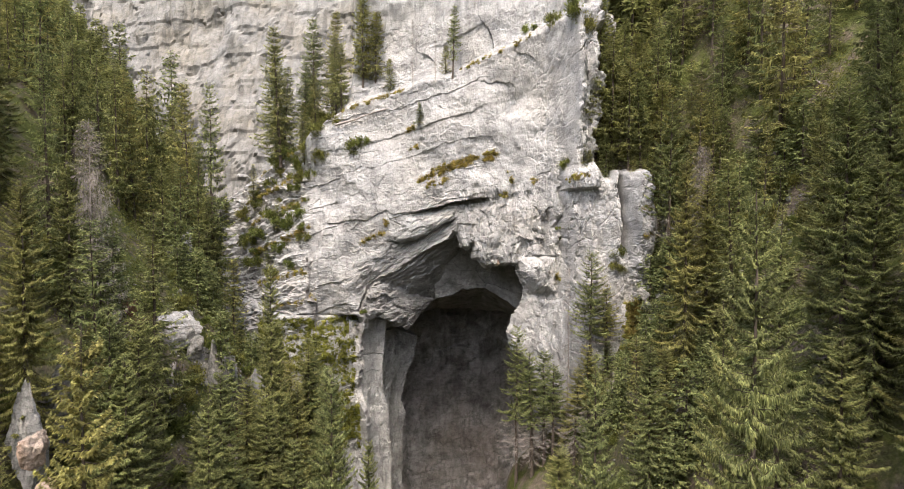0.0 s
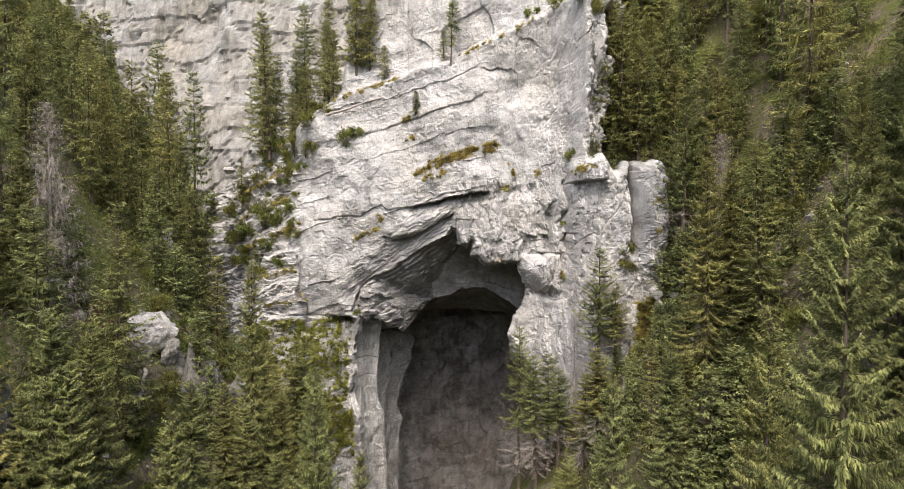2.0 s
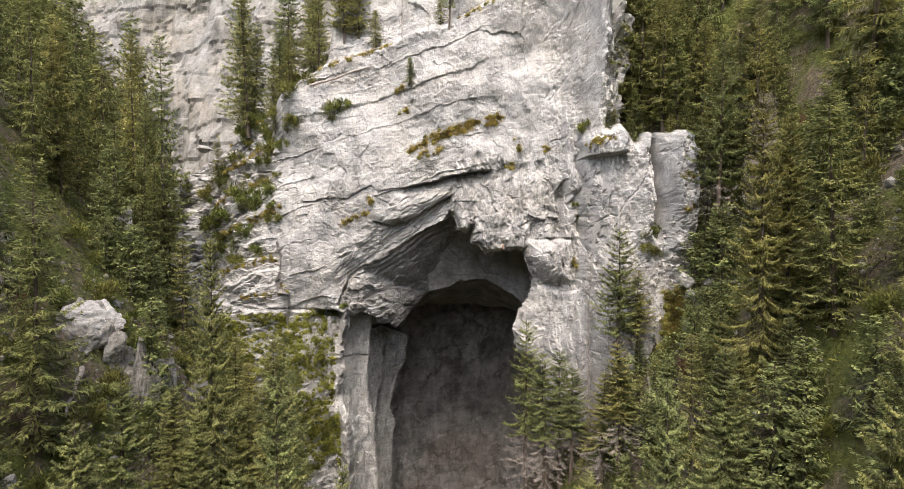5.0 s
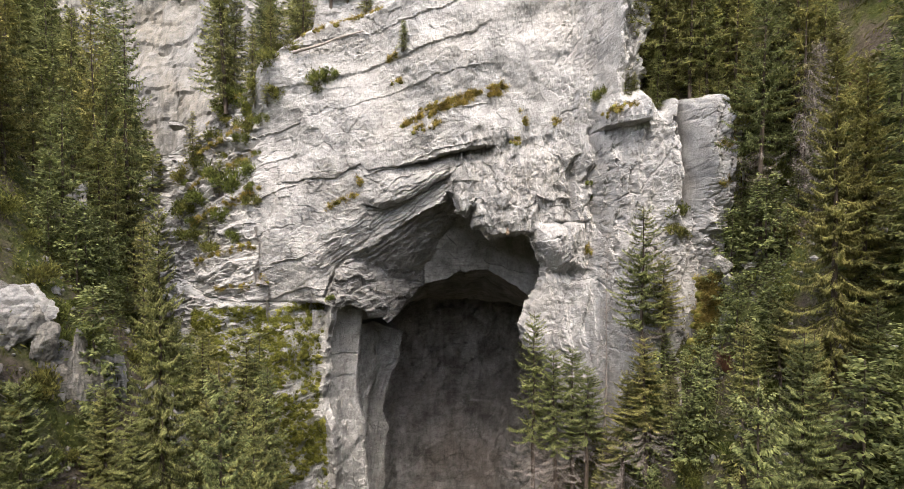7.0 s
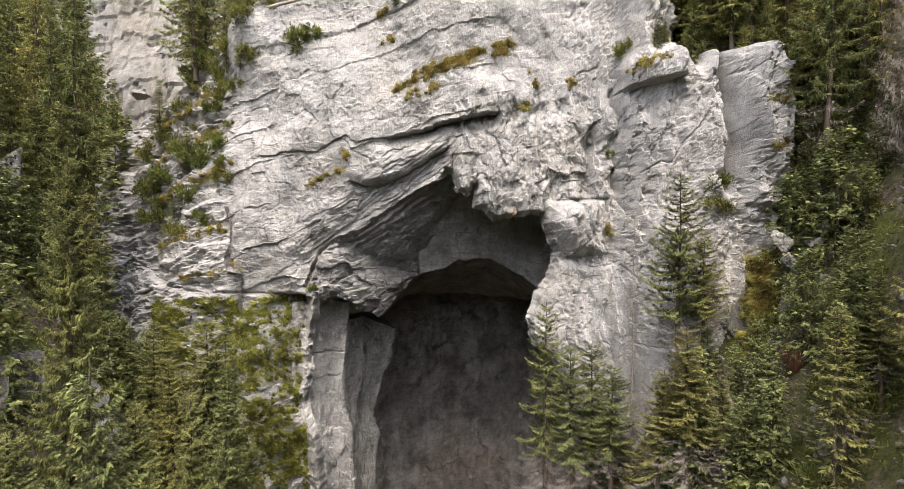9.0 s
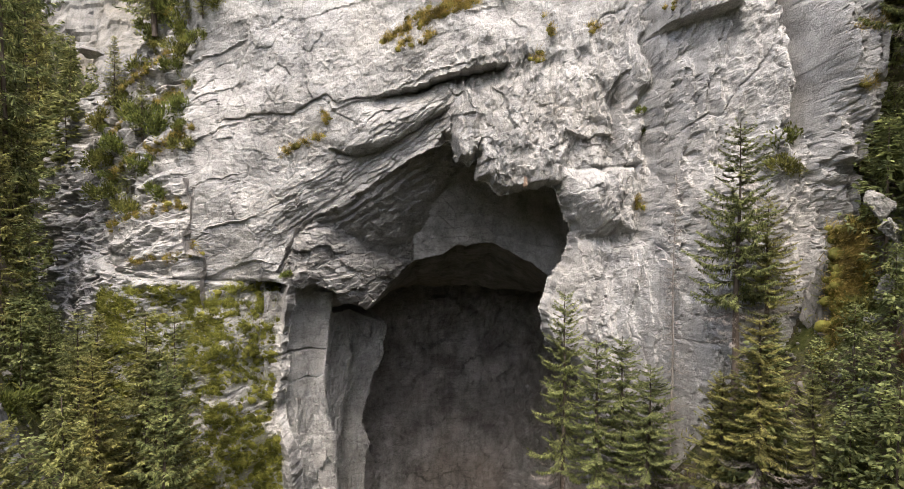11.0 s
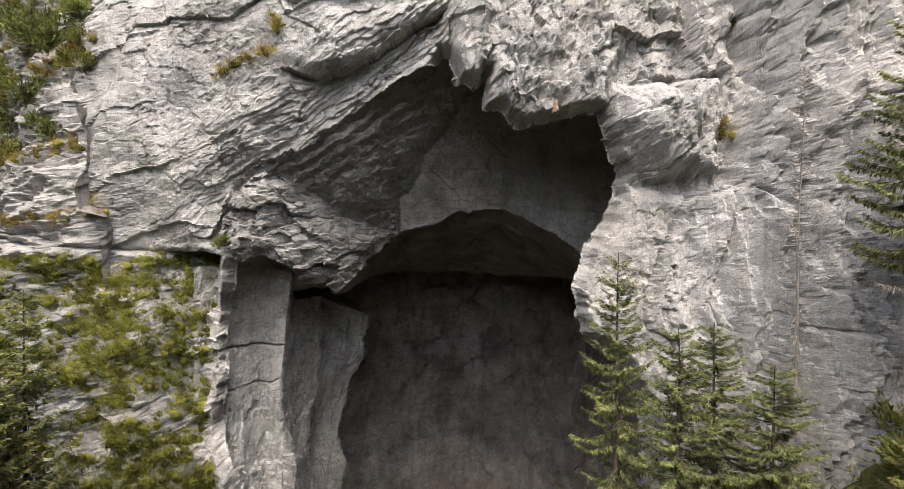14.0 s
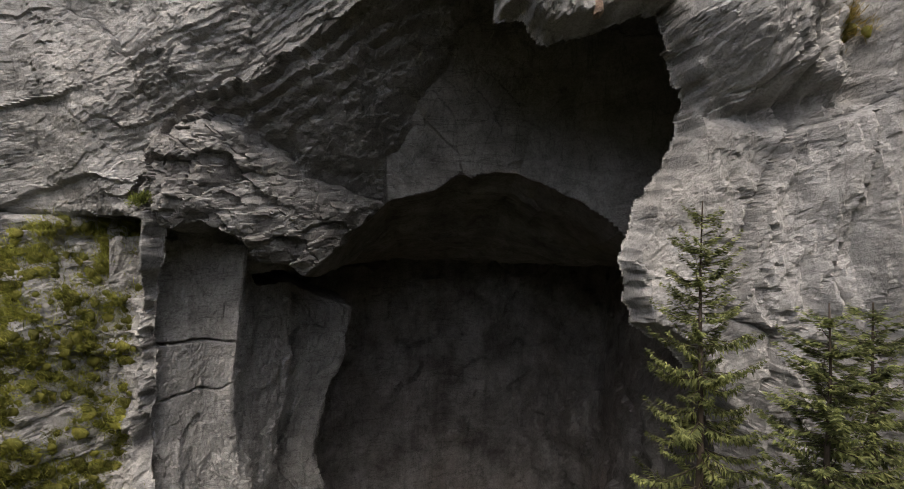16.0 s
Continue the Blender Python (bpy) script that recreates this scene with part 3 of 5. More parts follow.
def build_jamb():
    """The left jamb: three upright slabs, each further back and lower than the one before."""
    plan = [(-13.4, 72.2), (-12.2, 73.1), (-10.55, 75.4), (-9.2, 75.7), (-9.75, 78.0), (-9.6, 79.4), (-8.5, 82.4), (-9.0, 84.2), (-8.5, 85.2), (-5.6, 86.8), (-6.6, 89.5), (-11, 95)]
    tops = [27.5, 27.45, 27.35, 27.15, 26.9, 24.9, 24.7, 24.5, 24.6, 22.9, 22.6, 22.6]
    along = np.concatenate([[0], np.cumsum([math.dist(p, q) for p, q in zip(plan, plan[1:])])])
    us = np.arange(0.05, along[-1], 0.06)
    vs = np.concatenate([np.linspace(-14, 7.6, 40), np.linspace(8, 27.3, 280)]) / 27.3
    gu, gv = np.meshgrid(us, vs)
    high = np.interp(gu, along, tops) + 0.1 * fbm(gu * 1.3, gu * 0, 61, 4, 0.6)
    gz = np.where(gv * 27.3 < 8, gv * 27.3, 8 + (high - 8) * (gv * 27.3 - 8) / 19.3)
    shift = [np.interp(gz, [q[0] for q in e], [q[1] - e[-2][1] for q in e]) for e in (PILLAR_1, PILLAR_2, PILLAR_3)]
    a, b, c = shift
    parts = [0 * a, 0 * a, 0.4 * a, a, a, 0.5 * (a + b), b, b, 0.5 * (b + c), c, c, 0 * a]
    seg = np.clip(np.searchsorted(along, gu, side="right") - 1, 0, len(plan) - 2)
    px, py = np.interp(gu, along, [p[0] for p in plan]), np.interp(gu, along, [p[1] for p in plan])
    k = (gu - along[seg]) / (along[seg + 1] - along[seg])
    px = px + (1 - k) * np.choose(seg, parts[:-1]) + k * np.choose(seg, parts[1:])
    dx = np.array([q[0] - p[0] for p, q in zip(plan, plan[1:])])[seg]
    dy = np.array([q[1] - p[1] for p, q in zip(plan, plan[1:])])[seg]
    n = np.hypot(dx, dy)
    wu, wz = gu + 0.07 * fbm(gu, gz, 62, 4), gz + 0.07 * fbm(gu, gz, 63, 4)
    torn = np.maximum(step(21.0, 17.0, gz), step(along[3], along[4], gu))
    wall, top = facets(wu / 1.05 + 0.06 * wz, wz / 2.7, 37)
    wall2, top2 = facets(wu / 0.42 + 0.1 * wz, wz / 1.0, 39)
    wall3, top3 = facets(wu / 0.17 + 0.1 * wz, wz / 0.26, 49)
    out = -(0.07 + 0.36 * torn) * top - (0.05 + 0.12 * torn) * top2 - 0.05 * top3 - 0.05 * step(0.03, 0, wall) - 0.03 * step(0.03, 0, wall2) + 0.06 * fbm(wu * 1.2, wz * 0.8, 36, 5, 0.62)
    first = step(along[3] + 0.2, along[3] - 0.3, gu)
    out = out - first * (0.4 * np.exp(-((wz - 22.85 + 0.1 * (gu - 2)) / 0.06) ** 2) + 0.22 * np.exp(-((wz - 20.35 - 0.15 * vnoise(gu, gz * 0, 34)) / 0.055) ** 2))
    out = out - 0.12 * np.exp(-((wz - 25.6 - 0.2 * gu * 0.5) / 0.04) ** 2) * first * step(0.0, 0.3, vnoise(gu, gz * 0, 35))
    px, py = px + out * dy / n, py - out * dx / n
    rows = [np.stack([px, py, gz], -1)]
    for back, drop in ((0.25, -0.02), (1.2, 0.1), (5.0, 0.3)):
        rows.append(np.stack([px[-1:] - back * (dy / n)[-1:] * 0.6, py[-1:] + back, gz[-1:] + drop], -1))
    co = np.concatenate(rows)
    nu, nz = len(us), len(co)
    i = (np.arange(nz - 1)[:, None] * nu + np.arange(nu - 1)[None, :]).reshape(-1)
    me = bpy.data.meshes.new("cave_jamb")
    fill_mesh(me, co.reshape(-1, 3), np.stack([i, i + 1, i + nu + 1, i + nu], -1))
    me.shade_flat()
    me.materials.append(M_ROCK)
    tagged(new("cave_jamb", me), "fractured grey limestone slabs standing in the cave mouth", "cave wall", kind="structure")


build_jamb()


def cliff_at(x, z):
    i = min(len(CX) - 1, max(0, int(np.searchsorted(CX, x))))
    k = min(len(CZ) - 1, max(0, int(np.searchsorted(CZ, z))))
    return float(CLIFF_Y[k, i])


def far_depth(x, z):
    wall, top = facets(x / 13 + 0.2 * z / 9, z / 21, 5)
    wall2, top2 = facets(x / 4.5 + 0.1 * z / 9, z / 8, 6)
    return 205 + 0.25 * z - 0.28 * (x + 60) + 9 * fbm(x / 40, z / 60, 2, 4) + 1.3 * top + 0.6 * top2 + 0.9 * step(0.06, 0, wall) + 1.5 * fbm(x / 5, z / 26, 8, 5, 0.6) + 0.9 * (z / 11 - np.floor(z / 11 + 0.4 * vnoise(x / 14, z / 30, 4)))


far_cliff, _ = sheet("far_cliff", np.arange(-260, 80.1, 1.3), np.arange(0, 220.1, 1.3), far_depth, M_FAR, "distant sunlit pale limestone wall behind the gorge", "cliff")


# ---- the ground: steep gorge sides, and an added hill behind the camera ----
def ground(x, y):
    x, y = np.asarray(x, float), np.asarray(y, float)
    right = curve(x, [(0, -12), (2.2, -12), (10, 10), (14, 21.5), (21, 35), (30, 49), (48, 68), (80, 92), (160, 130), (400, 150)])
    bench = curve(x, [(4, -12), (5.5, 4), (7, 11), (10, 14), (14, 21.5)])
    right = np.where(x < 14, right + (bench - right) * step(54, 57, y) * step(70, 67, y), right)
    upper = 45.3 + 1.1 * (y - 60) + 1.4 * np.maximum(0, x - 20)
    upper = np.minimum(upper, 60 + 0.62 * (x - 14) + 0.3 * (y - 57))
    wall = curve(x, [(10, 69), (12.6, 67), (14.5, 68), (16.6, 65), (18, 59.6), (21, 59.2), (26, 53), (40, 46)])
    k = step(0.0, np.where(x > 22, 14.0, 1.5), y - wall) * np.where(y > 68, step(16, 17, x), step(12, 13, x))
    right = np.where(k > 0, right + (np.maximum(upper, right) - right) * k, right)
    xl = -x - 0.38 * np.clip(y - 52, 0, 13) - 0.62 * np.maximum(0, y - 65)
    left = curve(xl, [(0, -12), (3, -12), (12, 12), (16, 19.5), (22, 29.5), (40, 52), (70, 78), (160, 130), (400, 150)])
    left = left + 0.45 * np.maximum(0, y - 95) * step(10, 25, -x)
    # unseen hill behind the camera, added to keep low sky light out of the cave
    left = np.maximum(left, curve(-y, [(8, -12), (40, 12), (100, 54), (180, 78), (300, 90)]))
    hall = (y > 70) & (y < 108) & (x > -18) & (x < 16)
    right, left = np.where(hall, -12, right), np.where(hall, -12, left)
    h = np.maximum(right, left)
    return h + 0.9 * fbm(x / 7, y / 7, 3, 4) * step(2, 8, np.abs(x))


GX = spaced((-400, -80, 12), (-80, -40, 1.6), (-40, 45, 0.6), (45, 80, 1.6), (80, 400, 12))
GY = spaced((-300, -20, 12), (-20, 12, 1.6), (12, 75, 0.6), (75, 130, 1.6), (130, 400, 12))


def build_ground():
    gx, gy = np.meshgrid(GX, GY)
    gz = ground(gx, gy)
    nx, ny = len(GX), len(GY)
    i = (np.arange(ny - 1)[:, None] * nx + np.arange(nx - 1)[None, :]).reshape(-1)
    me = bpy.data.meshes.new("ground")
    fill_mesh(me, np.stack([gx, gy, gz], -1).reshape(-1, 3), np.stack([i, i + 1, i + nx + 1, i + nx], -1))
    me.shade_smooth()
    me.materials.append(M_SOIL)
    return tagged(new("ground", me), "steep forest floor of brown litter, moss and scree", "ground", kind="structure")


build_ground()


# ---- trees ----
def tapered(points, radii, sides):
    """Rings of a tube along points, and its quads."""
    co, quads = [], []
    for k, (p, r) in enumerate(zip(points, radii)):
        for i in range(sides):
            a = 2 * math.pi * i / sides
            co.append((p[0] + r * math.cos(a), p[1] + r * math.sin(a), p[2]))
        if k:
            for i in range(sides):
                j = (i + 1) % sides
                quads.append(((k - 1) * sides + i, (k - 1) * sides + j, k * sides + j, k * sides + i))
    return co, quads


def mesh_part(name, co, quads, mat, parent, label=""):
    me = bpy.data.meshes.new(name)
    fill_mesh(me, np.asarray(co, float), np.asarray(quads))
    me.materials.append(mat)
    ob = new(name, me)
    ob.parent = parent
    if label:
        ob["label"] = label
    return ob


def spruce(seed, H, R, bare=0.08, gap=0.42, per=6, dens=5.0, short=0.6, weep=0.4, dead=False, thin=1.0, label="", wide=0.05, skirt=0.0):
    """A spruce of height H and crown radius R: tapered trunk, limbs, and a crown of many small sprays."""
    rng = np.random.default_rng(seed)
    root = new("spruce_tree")
    lean = rng.normal(0, 0.012, 2)
    tz = np.linspace(-0.8, H, 12)
    pts = [(lean[0] * z + 0.04 * math.sin(z * 0.7 + seed), lean[1] * z, z) for z in tz]
    r0 = (0.009 * H + 0.03) * (0.5 if R < 1.2 else 1)
    co, quads = tapered(pts, [max(0.015, r0 * (1 - max(z, 0) / H) ** 0.9) for z in tz], 8)
    mesh_part("trunk", co, quads, M_DEAD if dead else M_BARK, root, "bleached dead trunk" if dead else "")
    B = []
    z = H * bare
    while z < H * 0.985:
        f = z / H
        n = max(3, int(per * (0.65 + 0.5 * rng.random())))
        a0 = rng.random() * 7
        full = min(1.0, 0.35 + 1.6 * (f - bare) / 0.35) if f - bare < 0.25 else 1.0
        for k in range(n):
            if rng.random() > thin:
                continue
            L = R * full * ((1 - f) ** 0.74) * (0.55 + 0.65 * rng.random()) + 0.3
            B.append((z + rng.normal(0, 0.2 if wide < 0.04 else 0.07), a0 + 6.283 * k / n + rng.normal(0, 0.22), L, f))
        z += gap * (0.7 + 0.6 * rng.random()) * (1.2 - 0.8 * f)
    B = np.array(B)
    zb, ab, Lb, fb = B.T
    up = -0.28 + 0.95 * fb ** 1.6 + rng.normal(0, 0.1, len(zb))
    sag = 0.16 + 0.16 * (1 - fb)
    tx, ty = lean[0] * zb, lean[1] * zb

    def along(u, q):
        r = Lb[q] * u
        return np.stack([tx[q] + r * np.cos(ab[q]), ty[q] + r * np.sin(ab[q]), zb[q] + Lb[q] * (up[q] * u - sag[q] * np.sin(u * 2.6) + 0.10 * u * u)], -1)

    # limbs
    q = np.arange(len(zb))
    rows = []
    for u, th in ((0.0, 1.0), (0.5, 0.6), (0.97, 0.12))[::1 if wide < 0.06 or dead else 2]:
        p = along(np.full(len(q), u), q)
        w = (0.010 + 0.012 * Lb / max(R, 1)) * th * (1.2 if dead else 1)
        side = np.stack([-np.sin(ab), np.cos(ab), np.zeros_like(ab)], -1)
        rows.append([p + side * w[:, None], p - side * w[:, None], p - np.array([0, 0, 1.4]) * w[:, None]])
    co = np.stack([v for r in rows for v in r], 1).reshape(-1, 3)
    quads = []
    base = q * 3 * len(rows)
    for k in range(0, 3 * len(rows) - 3, 3):
        for i, j in ((0, 1), (1, 2), (2, 0)):
            quads.append(np.stack([base + k + i, base + k + j, base + k + 3 + j, base + k + 3 + i], -1))
    mesh_part("limb_whorl", co, np.concatenate(quads), M_DEAD if dead else M_BARK, root)["kind"] = "stuff"
    # feathered boughs: narrow twigs on both sides of every limb, some hanging, one at the tip
    cnt = np.maximum(4, (Lb * dens).astype(int) + 2)
    q = np.repeat(np.arange(len(zb)), cnt)
    n = len(q)
    last = np.concatenate([[True], q[1:] != q[:-1]])
    u = np.where(last, 0.92, 0.06 + 0.92 * rng.random(n) ** 0.85)
    sgn = np.where(rng.random(n) < 0.5, -1, 1)
    hang = (rng.random(n) < 0.55 * weep) & (fb[q] < 0.8) & ~last
    p = along(u, q)
    p[:, 2] += rng.normal(0, 0.03, n)
    yaw = ab[q] + np.where(last, rng.normal(0, 0.1, n), sgn * (1.0 - 0.45 * u + rng.normal(0, 0.22, n)))
    drop = np.where(hang, -1.6 - 1.5 * rng.random(n), -0.05 - 0.3 * weep * rng.random(n) + 0.1 * rng.normal(0, 1, n) + 0.5 * np.maximum(0, fb[q] - 0.6))
    ln = short * (0.55 + 0.75 * rng.random(n)) * np.clip(0.45 + 0.55 * Lb[q] * (1.15 - u), 0.5, 1.3)
    d = np.stack([np.cos(yaw), np.sin(yaw), drop], -1)
    d /= np.linalg.norm(d, axis=1)[:, None]
    sd = np.cross(d, np.array([0, 0, 1.0]))
    sd /= np.linalg.norm(sd, axis=1)[:, None] + 1e-9
    nrm = np.cross(sd, d)
    roll = rng.normal(0, 0.4, n)[:, None]
    sd = sd * np.cos(roll) + nrm * np.sin(roll)
    low = fb[q] < skirt
    w = (wide * (0.7 + 0.6 * rng.random(n)) * np.where(low | dead, 0.18, 1.0))[:, None]
    L3 = ln[:, None]
    sag2 = np.array([0, 0, -1.0]) * (0.1 + 0.3 * weep) * L3
    co = np.stack([p, p + d * L3 * 0.5 + sd * w + sag2 * 0.2, p + d * L3 + sag2, p + d * L3 * 0.5 - sd * w + sag2 * 0.2], 1).reshape(-1, 3)
    i = np.arange(n) * 4
    quads = np.stack([i, i + 1, i + 2, i + 3], -1)
    if skirt > 0:
        mesh_part("dead_twig_mass", co, quads[low], M_DEAD, root, "bare grey lower twigs")["kind"] = "stuff"
        quads = quads[~low]
    mesh_part("dead_twig_mass" if dead else "crown", co, quads, M_DEAD if dead else M_NEEDLE, root)["kind"] = "stuff"
    return tagged(root, label or "dark green mountain spruce with drooping layered branches", "tree", "gorge spruces")


def hide_master(ob):
    for o in (*ob.children_recursive, ob):
        bpy.data.objects.remove(o)


NEAR = [spruce(1, 26, 3.7, 0.05, 0.72, 8, 160, 0.17, 0.9, wide=0.02), spruce(2, 24, 3.4, 0.06, 0.66, 8, 105, 0.23, 0.6, wide=0.03),
        spruce(3, 20, 3.0, 0.08, 0.86, 8, 32, 0.36, 0.3, wide=0.045), spruce(4, 18, 2.9, 0.08, 0.82, 8, 32, 0.36, 0.22, wide=0.045),
        spruce(5, 17, 3.0, 0.36, 0.54, 7, 115, 0.2, 0.45, thin=0.92, wide=0.022, skirt=0.46), spruce(6, 18, 2.7, 0.16, 0.58, 7, 115, 0.2, 0.4, thin=0.92, wide=0.022, skirt=0.45)]
MID = [spruce(11, 19, 3.1, 0.08, 0.98, 8, 22, 0.46, 0.25, wide=0.065), spruce(12, 17, 2.9, 0.14, 0.94, 8, 22, 0.46, 0.35, thin=0.9, wide=0.065),
       spruce(13, 21, 3.2, 0.1, 1.04, 8, 22, 0.48, 0.22, wide=0.065), spruce(14, 15, 2.8, 0.05, 0.9, 8, 22, 0.44, 0.18, wide=0.065),
       spruce(15, 20, 2.7, 0.25, 0.98, 7, 23, 0.46, 0.35, thin=0.85, wide=0.065)]
FAR = [spruce(21, 18, 2.6, 0.06, 0.9, 6, 6, 1.0, 0.3, wide=0.2), spruce(22, 20, 2.4, 0.1, 0.9, 6, 6, 1.0, 0.3, wide=0.2),
       spruce(41, 5, 1.3, 0.03, 0.3, 6, 16, 0.36, 0.2, wide=0.06)]
DEAD = [spruce(31, 18, 3.0, 0.12, 0.42, 7, 26, 0.5, 0.9, True, 0.9, "dead grey spruce with bare drooping twigs", wide=0.06),
        spruce(32, 9, 1.9, 0.05, 0.26, 7, 24, 0.4, 0.6, True, 1, "dead grey spruce with bare drooping twigs", wide=0.06),
        spruce(33, 19, 1.0, 0.1, 0.4, 5, 14, 0.3, 0.4, True, 0.9, "thin bare spruce pole with short dead twigs")]
HEIGHT = {id(o): h for o, h in zip(NEAR + MID + FAR + DEAD, (26, 24, 20, 18, 17, 18, 19, 17, 21, 15, 20, 18, 20, 5, 18, 9, 19))}
rng = random.Random(7)


def plant(kind, x, y, top, height, wide=1.0):
    """A copy of a master tree with its tip at the height top."""
    k = height / HEIGHT[id(kind)]
    ob = copy_thing(kind, pose(x, y, top - height, 0, 0, rng.uniform(0, 360)))
    ob.scale = (k * wide, k * wide, k)
    return ob


def ground_at(x, y):
    return float(ground(np.array([x]), np.array([y]))[0])


# trees on the slopes: master, x, y, height of the tip
N0, N1, N2, N3, N4, N5 = NEAR
SLOPE = [(N0, 8.9, 16.0, 41.0), (N1, -11.1, 16.5, 37.1), (N2, 19.4, 38.3, 44.7), (N2, -14.6, 44.8, 37.0), (N3, -7.5, 34.6, 31.4),
         (N3, -15.3, 41.2, 28.8), (N4, 14.0, 56.3, 37.4), (N4, 15.6, 56.4, 34.0), (N5, 7.3, 63.0, 28.8), (N5, 8.7, 60.0, 26.5), (N5, 10.0, 60.2, 26.4),
         (N4, 10.6, 58.3, 25.5), (N5, 12.9, 52.0, 29.0), (N5, 11.9, 54.0, 26.2), (N5, 15.3, 44.0, 31.2), (N4, 20.2, 52.7, 51.5), (N1, 17.2, 41.0, 44.8), (N1, 19.0, 41.8, 44.0), (N1, 8.0, 30.5, 32.0), (N1, 12.1, 24.8, 36.6), (N1, 15.8, 27.0, 40.0), (N1, 18.8, 25.0, 43.0), (N1, 14.4, 20.5, 36.0), (N1, 15.2, 39.4, 31.5), (N5, 17.5, 38.6, 33.0), (N5, 15.6, 55.5, 28.4),
         (N2, -12.9, 55.0, 26.1), (N3, -15.2, 62.0, 27.3), (N3, -18.9, 61.0, 27.6), (N3, -18.2, 58.0, 28.2), (N3, -16.0, 60.0, 25.5), (N3, -12.9, 46.0, 26.9),
         (N2, -31.8, 68.0, 57.3), (N3, -29.0, 68.0, 57.0), (N2, -30.6, 67.0, 50.0), (N3, -32.6, 66.0, 47.0), (N2, -33.9, 60.0, 53.8), (N2, -30.4, 45.0, 55.0), (N2, -29.0, 38.0, 43.1), (N4, 24.9, 56.0, 56.5),
         (N2, 29.9, 40.0, 55.8), (N5, 13.8, 50.0, 27.0), (N4, 16.7, 44.0, 32.3), (N3, -16.6, 36.0, 27.6), (N3, -13.5, 40.0, 28.0), (N2, -9.6, 44.0, 28.1),
         (N3, -11.4, 40.0, 24.6), (N3, -7.5, 50.0, 20.7), (N2, -21.6, 40.0, 35.5), (N3, 17.4, 52.3, 28.6), (N1, 13.1, 36.9, 32.0), (N5, 9.0, 45.5, 21.5), (N3, 10.4, 51.5, 19.5), (N3, 11.6, 57.5, 19.0),
         (N5, 17.6, 54.0, 32.5), (N5, 14.6, 53.8, 24.5), (N4, 20.2, 54.6, 38.0),
         (N2, -18.9, 31.0, 38.7), (N2, -16.8, 30.0, 35.3), (N3, -20.4, 38.0, 40.9), (N2, -18.9, 30.0, 40.5), (N3, -13.3, 30.0, 30.8), (N2, -15.8, 27.0, 33.6), (N2, -16.6, 27.0, 36.2), (N3, -15.0, 36.0, 30.6)]
for kind, x, y, top in SLOPE:
    if kind in (N2, N3) and -18 < x < 0 and y < 52:
        kind = N1
    h = min(27, max(6, top - ground_at(x, y) + 0.4))
    plant(kind, x, y, top, h, min(1.35, max(0.8, 17 / h)) * (1.25 if kind in (N4, N5) else 1))
plant(DEAD[1], 22.3, 49.8, 46.9, 9)
plant(DEAD[0], -25.9, 40.1, 47.6, 18)
plant(DEAD[2], 12.5, 60.0, 35.4, 20)

# dark spruces down the far side of the gorge
for k, (x, y, top, h) in enumerate([(-42.4, 89, 62.2, 29), (-46, 93, 60, 25), (-49.5, 92, 53, 17), (-53, 96, 58, 20), (-47, 90, 49, 14), (-57, 99, 64, 24), (-39.5, 87, 53, 20), (-60, 96, 58, 20), (-44, 90, 52, 19),
                                    (-51, 94, 66, 29), (-64, 104, 70, 28), (-55, 93, 50, 15), (-59, 101, 76, 34), (-48, 97, 70, 33)]):
    plant(MID[k % 4], x, y, top, h, 0.95)

# trees rooted on the ledges of the cliff: x, tip, height
for kind, x, top, h, wide in [(*v, 1.5 if v[3] < 5 else 1.25) for v in [(N3, -25.2, 65.5, 17), (N2, -23.2, 66.5, 18), (N3, -19.8, 69.5, 17), (N2, -17.4, 71, 15), (N3, -21.4, 63.5, 12), (N3, -18.6, 60.5, 8), (N3, -19.2, 53, 5), (N3, -17.4, 51.2, 3.5), (N3, -23.0, 43.6, 4.5), (N3, -24.0, 38.6, 4), (N3, -27.6, 48.5, 6), (MID[4], -20.5, 63, 11), (MID[3], -10.0, 68, 9),
                        (MID[4], 0.1, 66.5, 8.5), (DEAD[2], -2.0, 62.5, 5), (DEAD[2], -4.8, 65.2, 8), (MID[3], -4.0, 55.0, 2.8), (MID[3], -26.5, 58, 9), (MID[3], -19.5, 56, 6), (MID[2], -23.4, 62, 13), (MID[0], -16.0, 66, 11), (MID[1], -14.6, 64, 9),
                        (MID[3], -8.0, 61.5, 4), (MID[3], -0.8, 62, 3.5), (MID[1], -11.6, 70, 12)]]:
    plant(kind, x, cliff_at(x, top - h) - 0.15, top, h, wide)

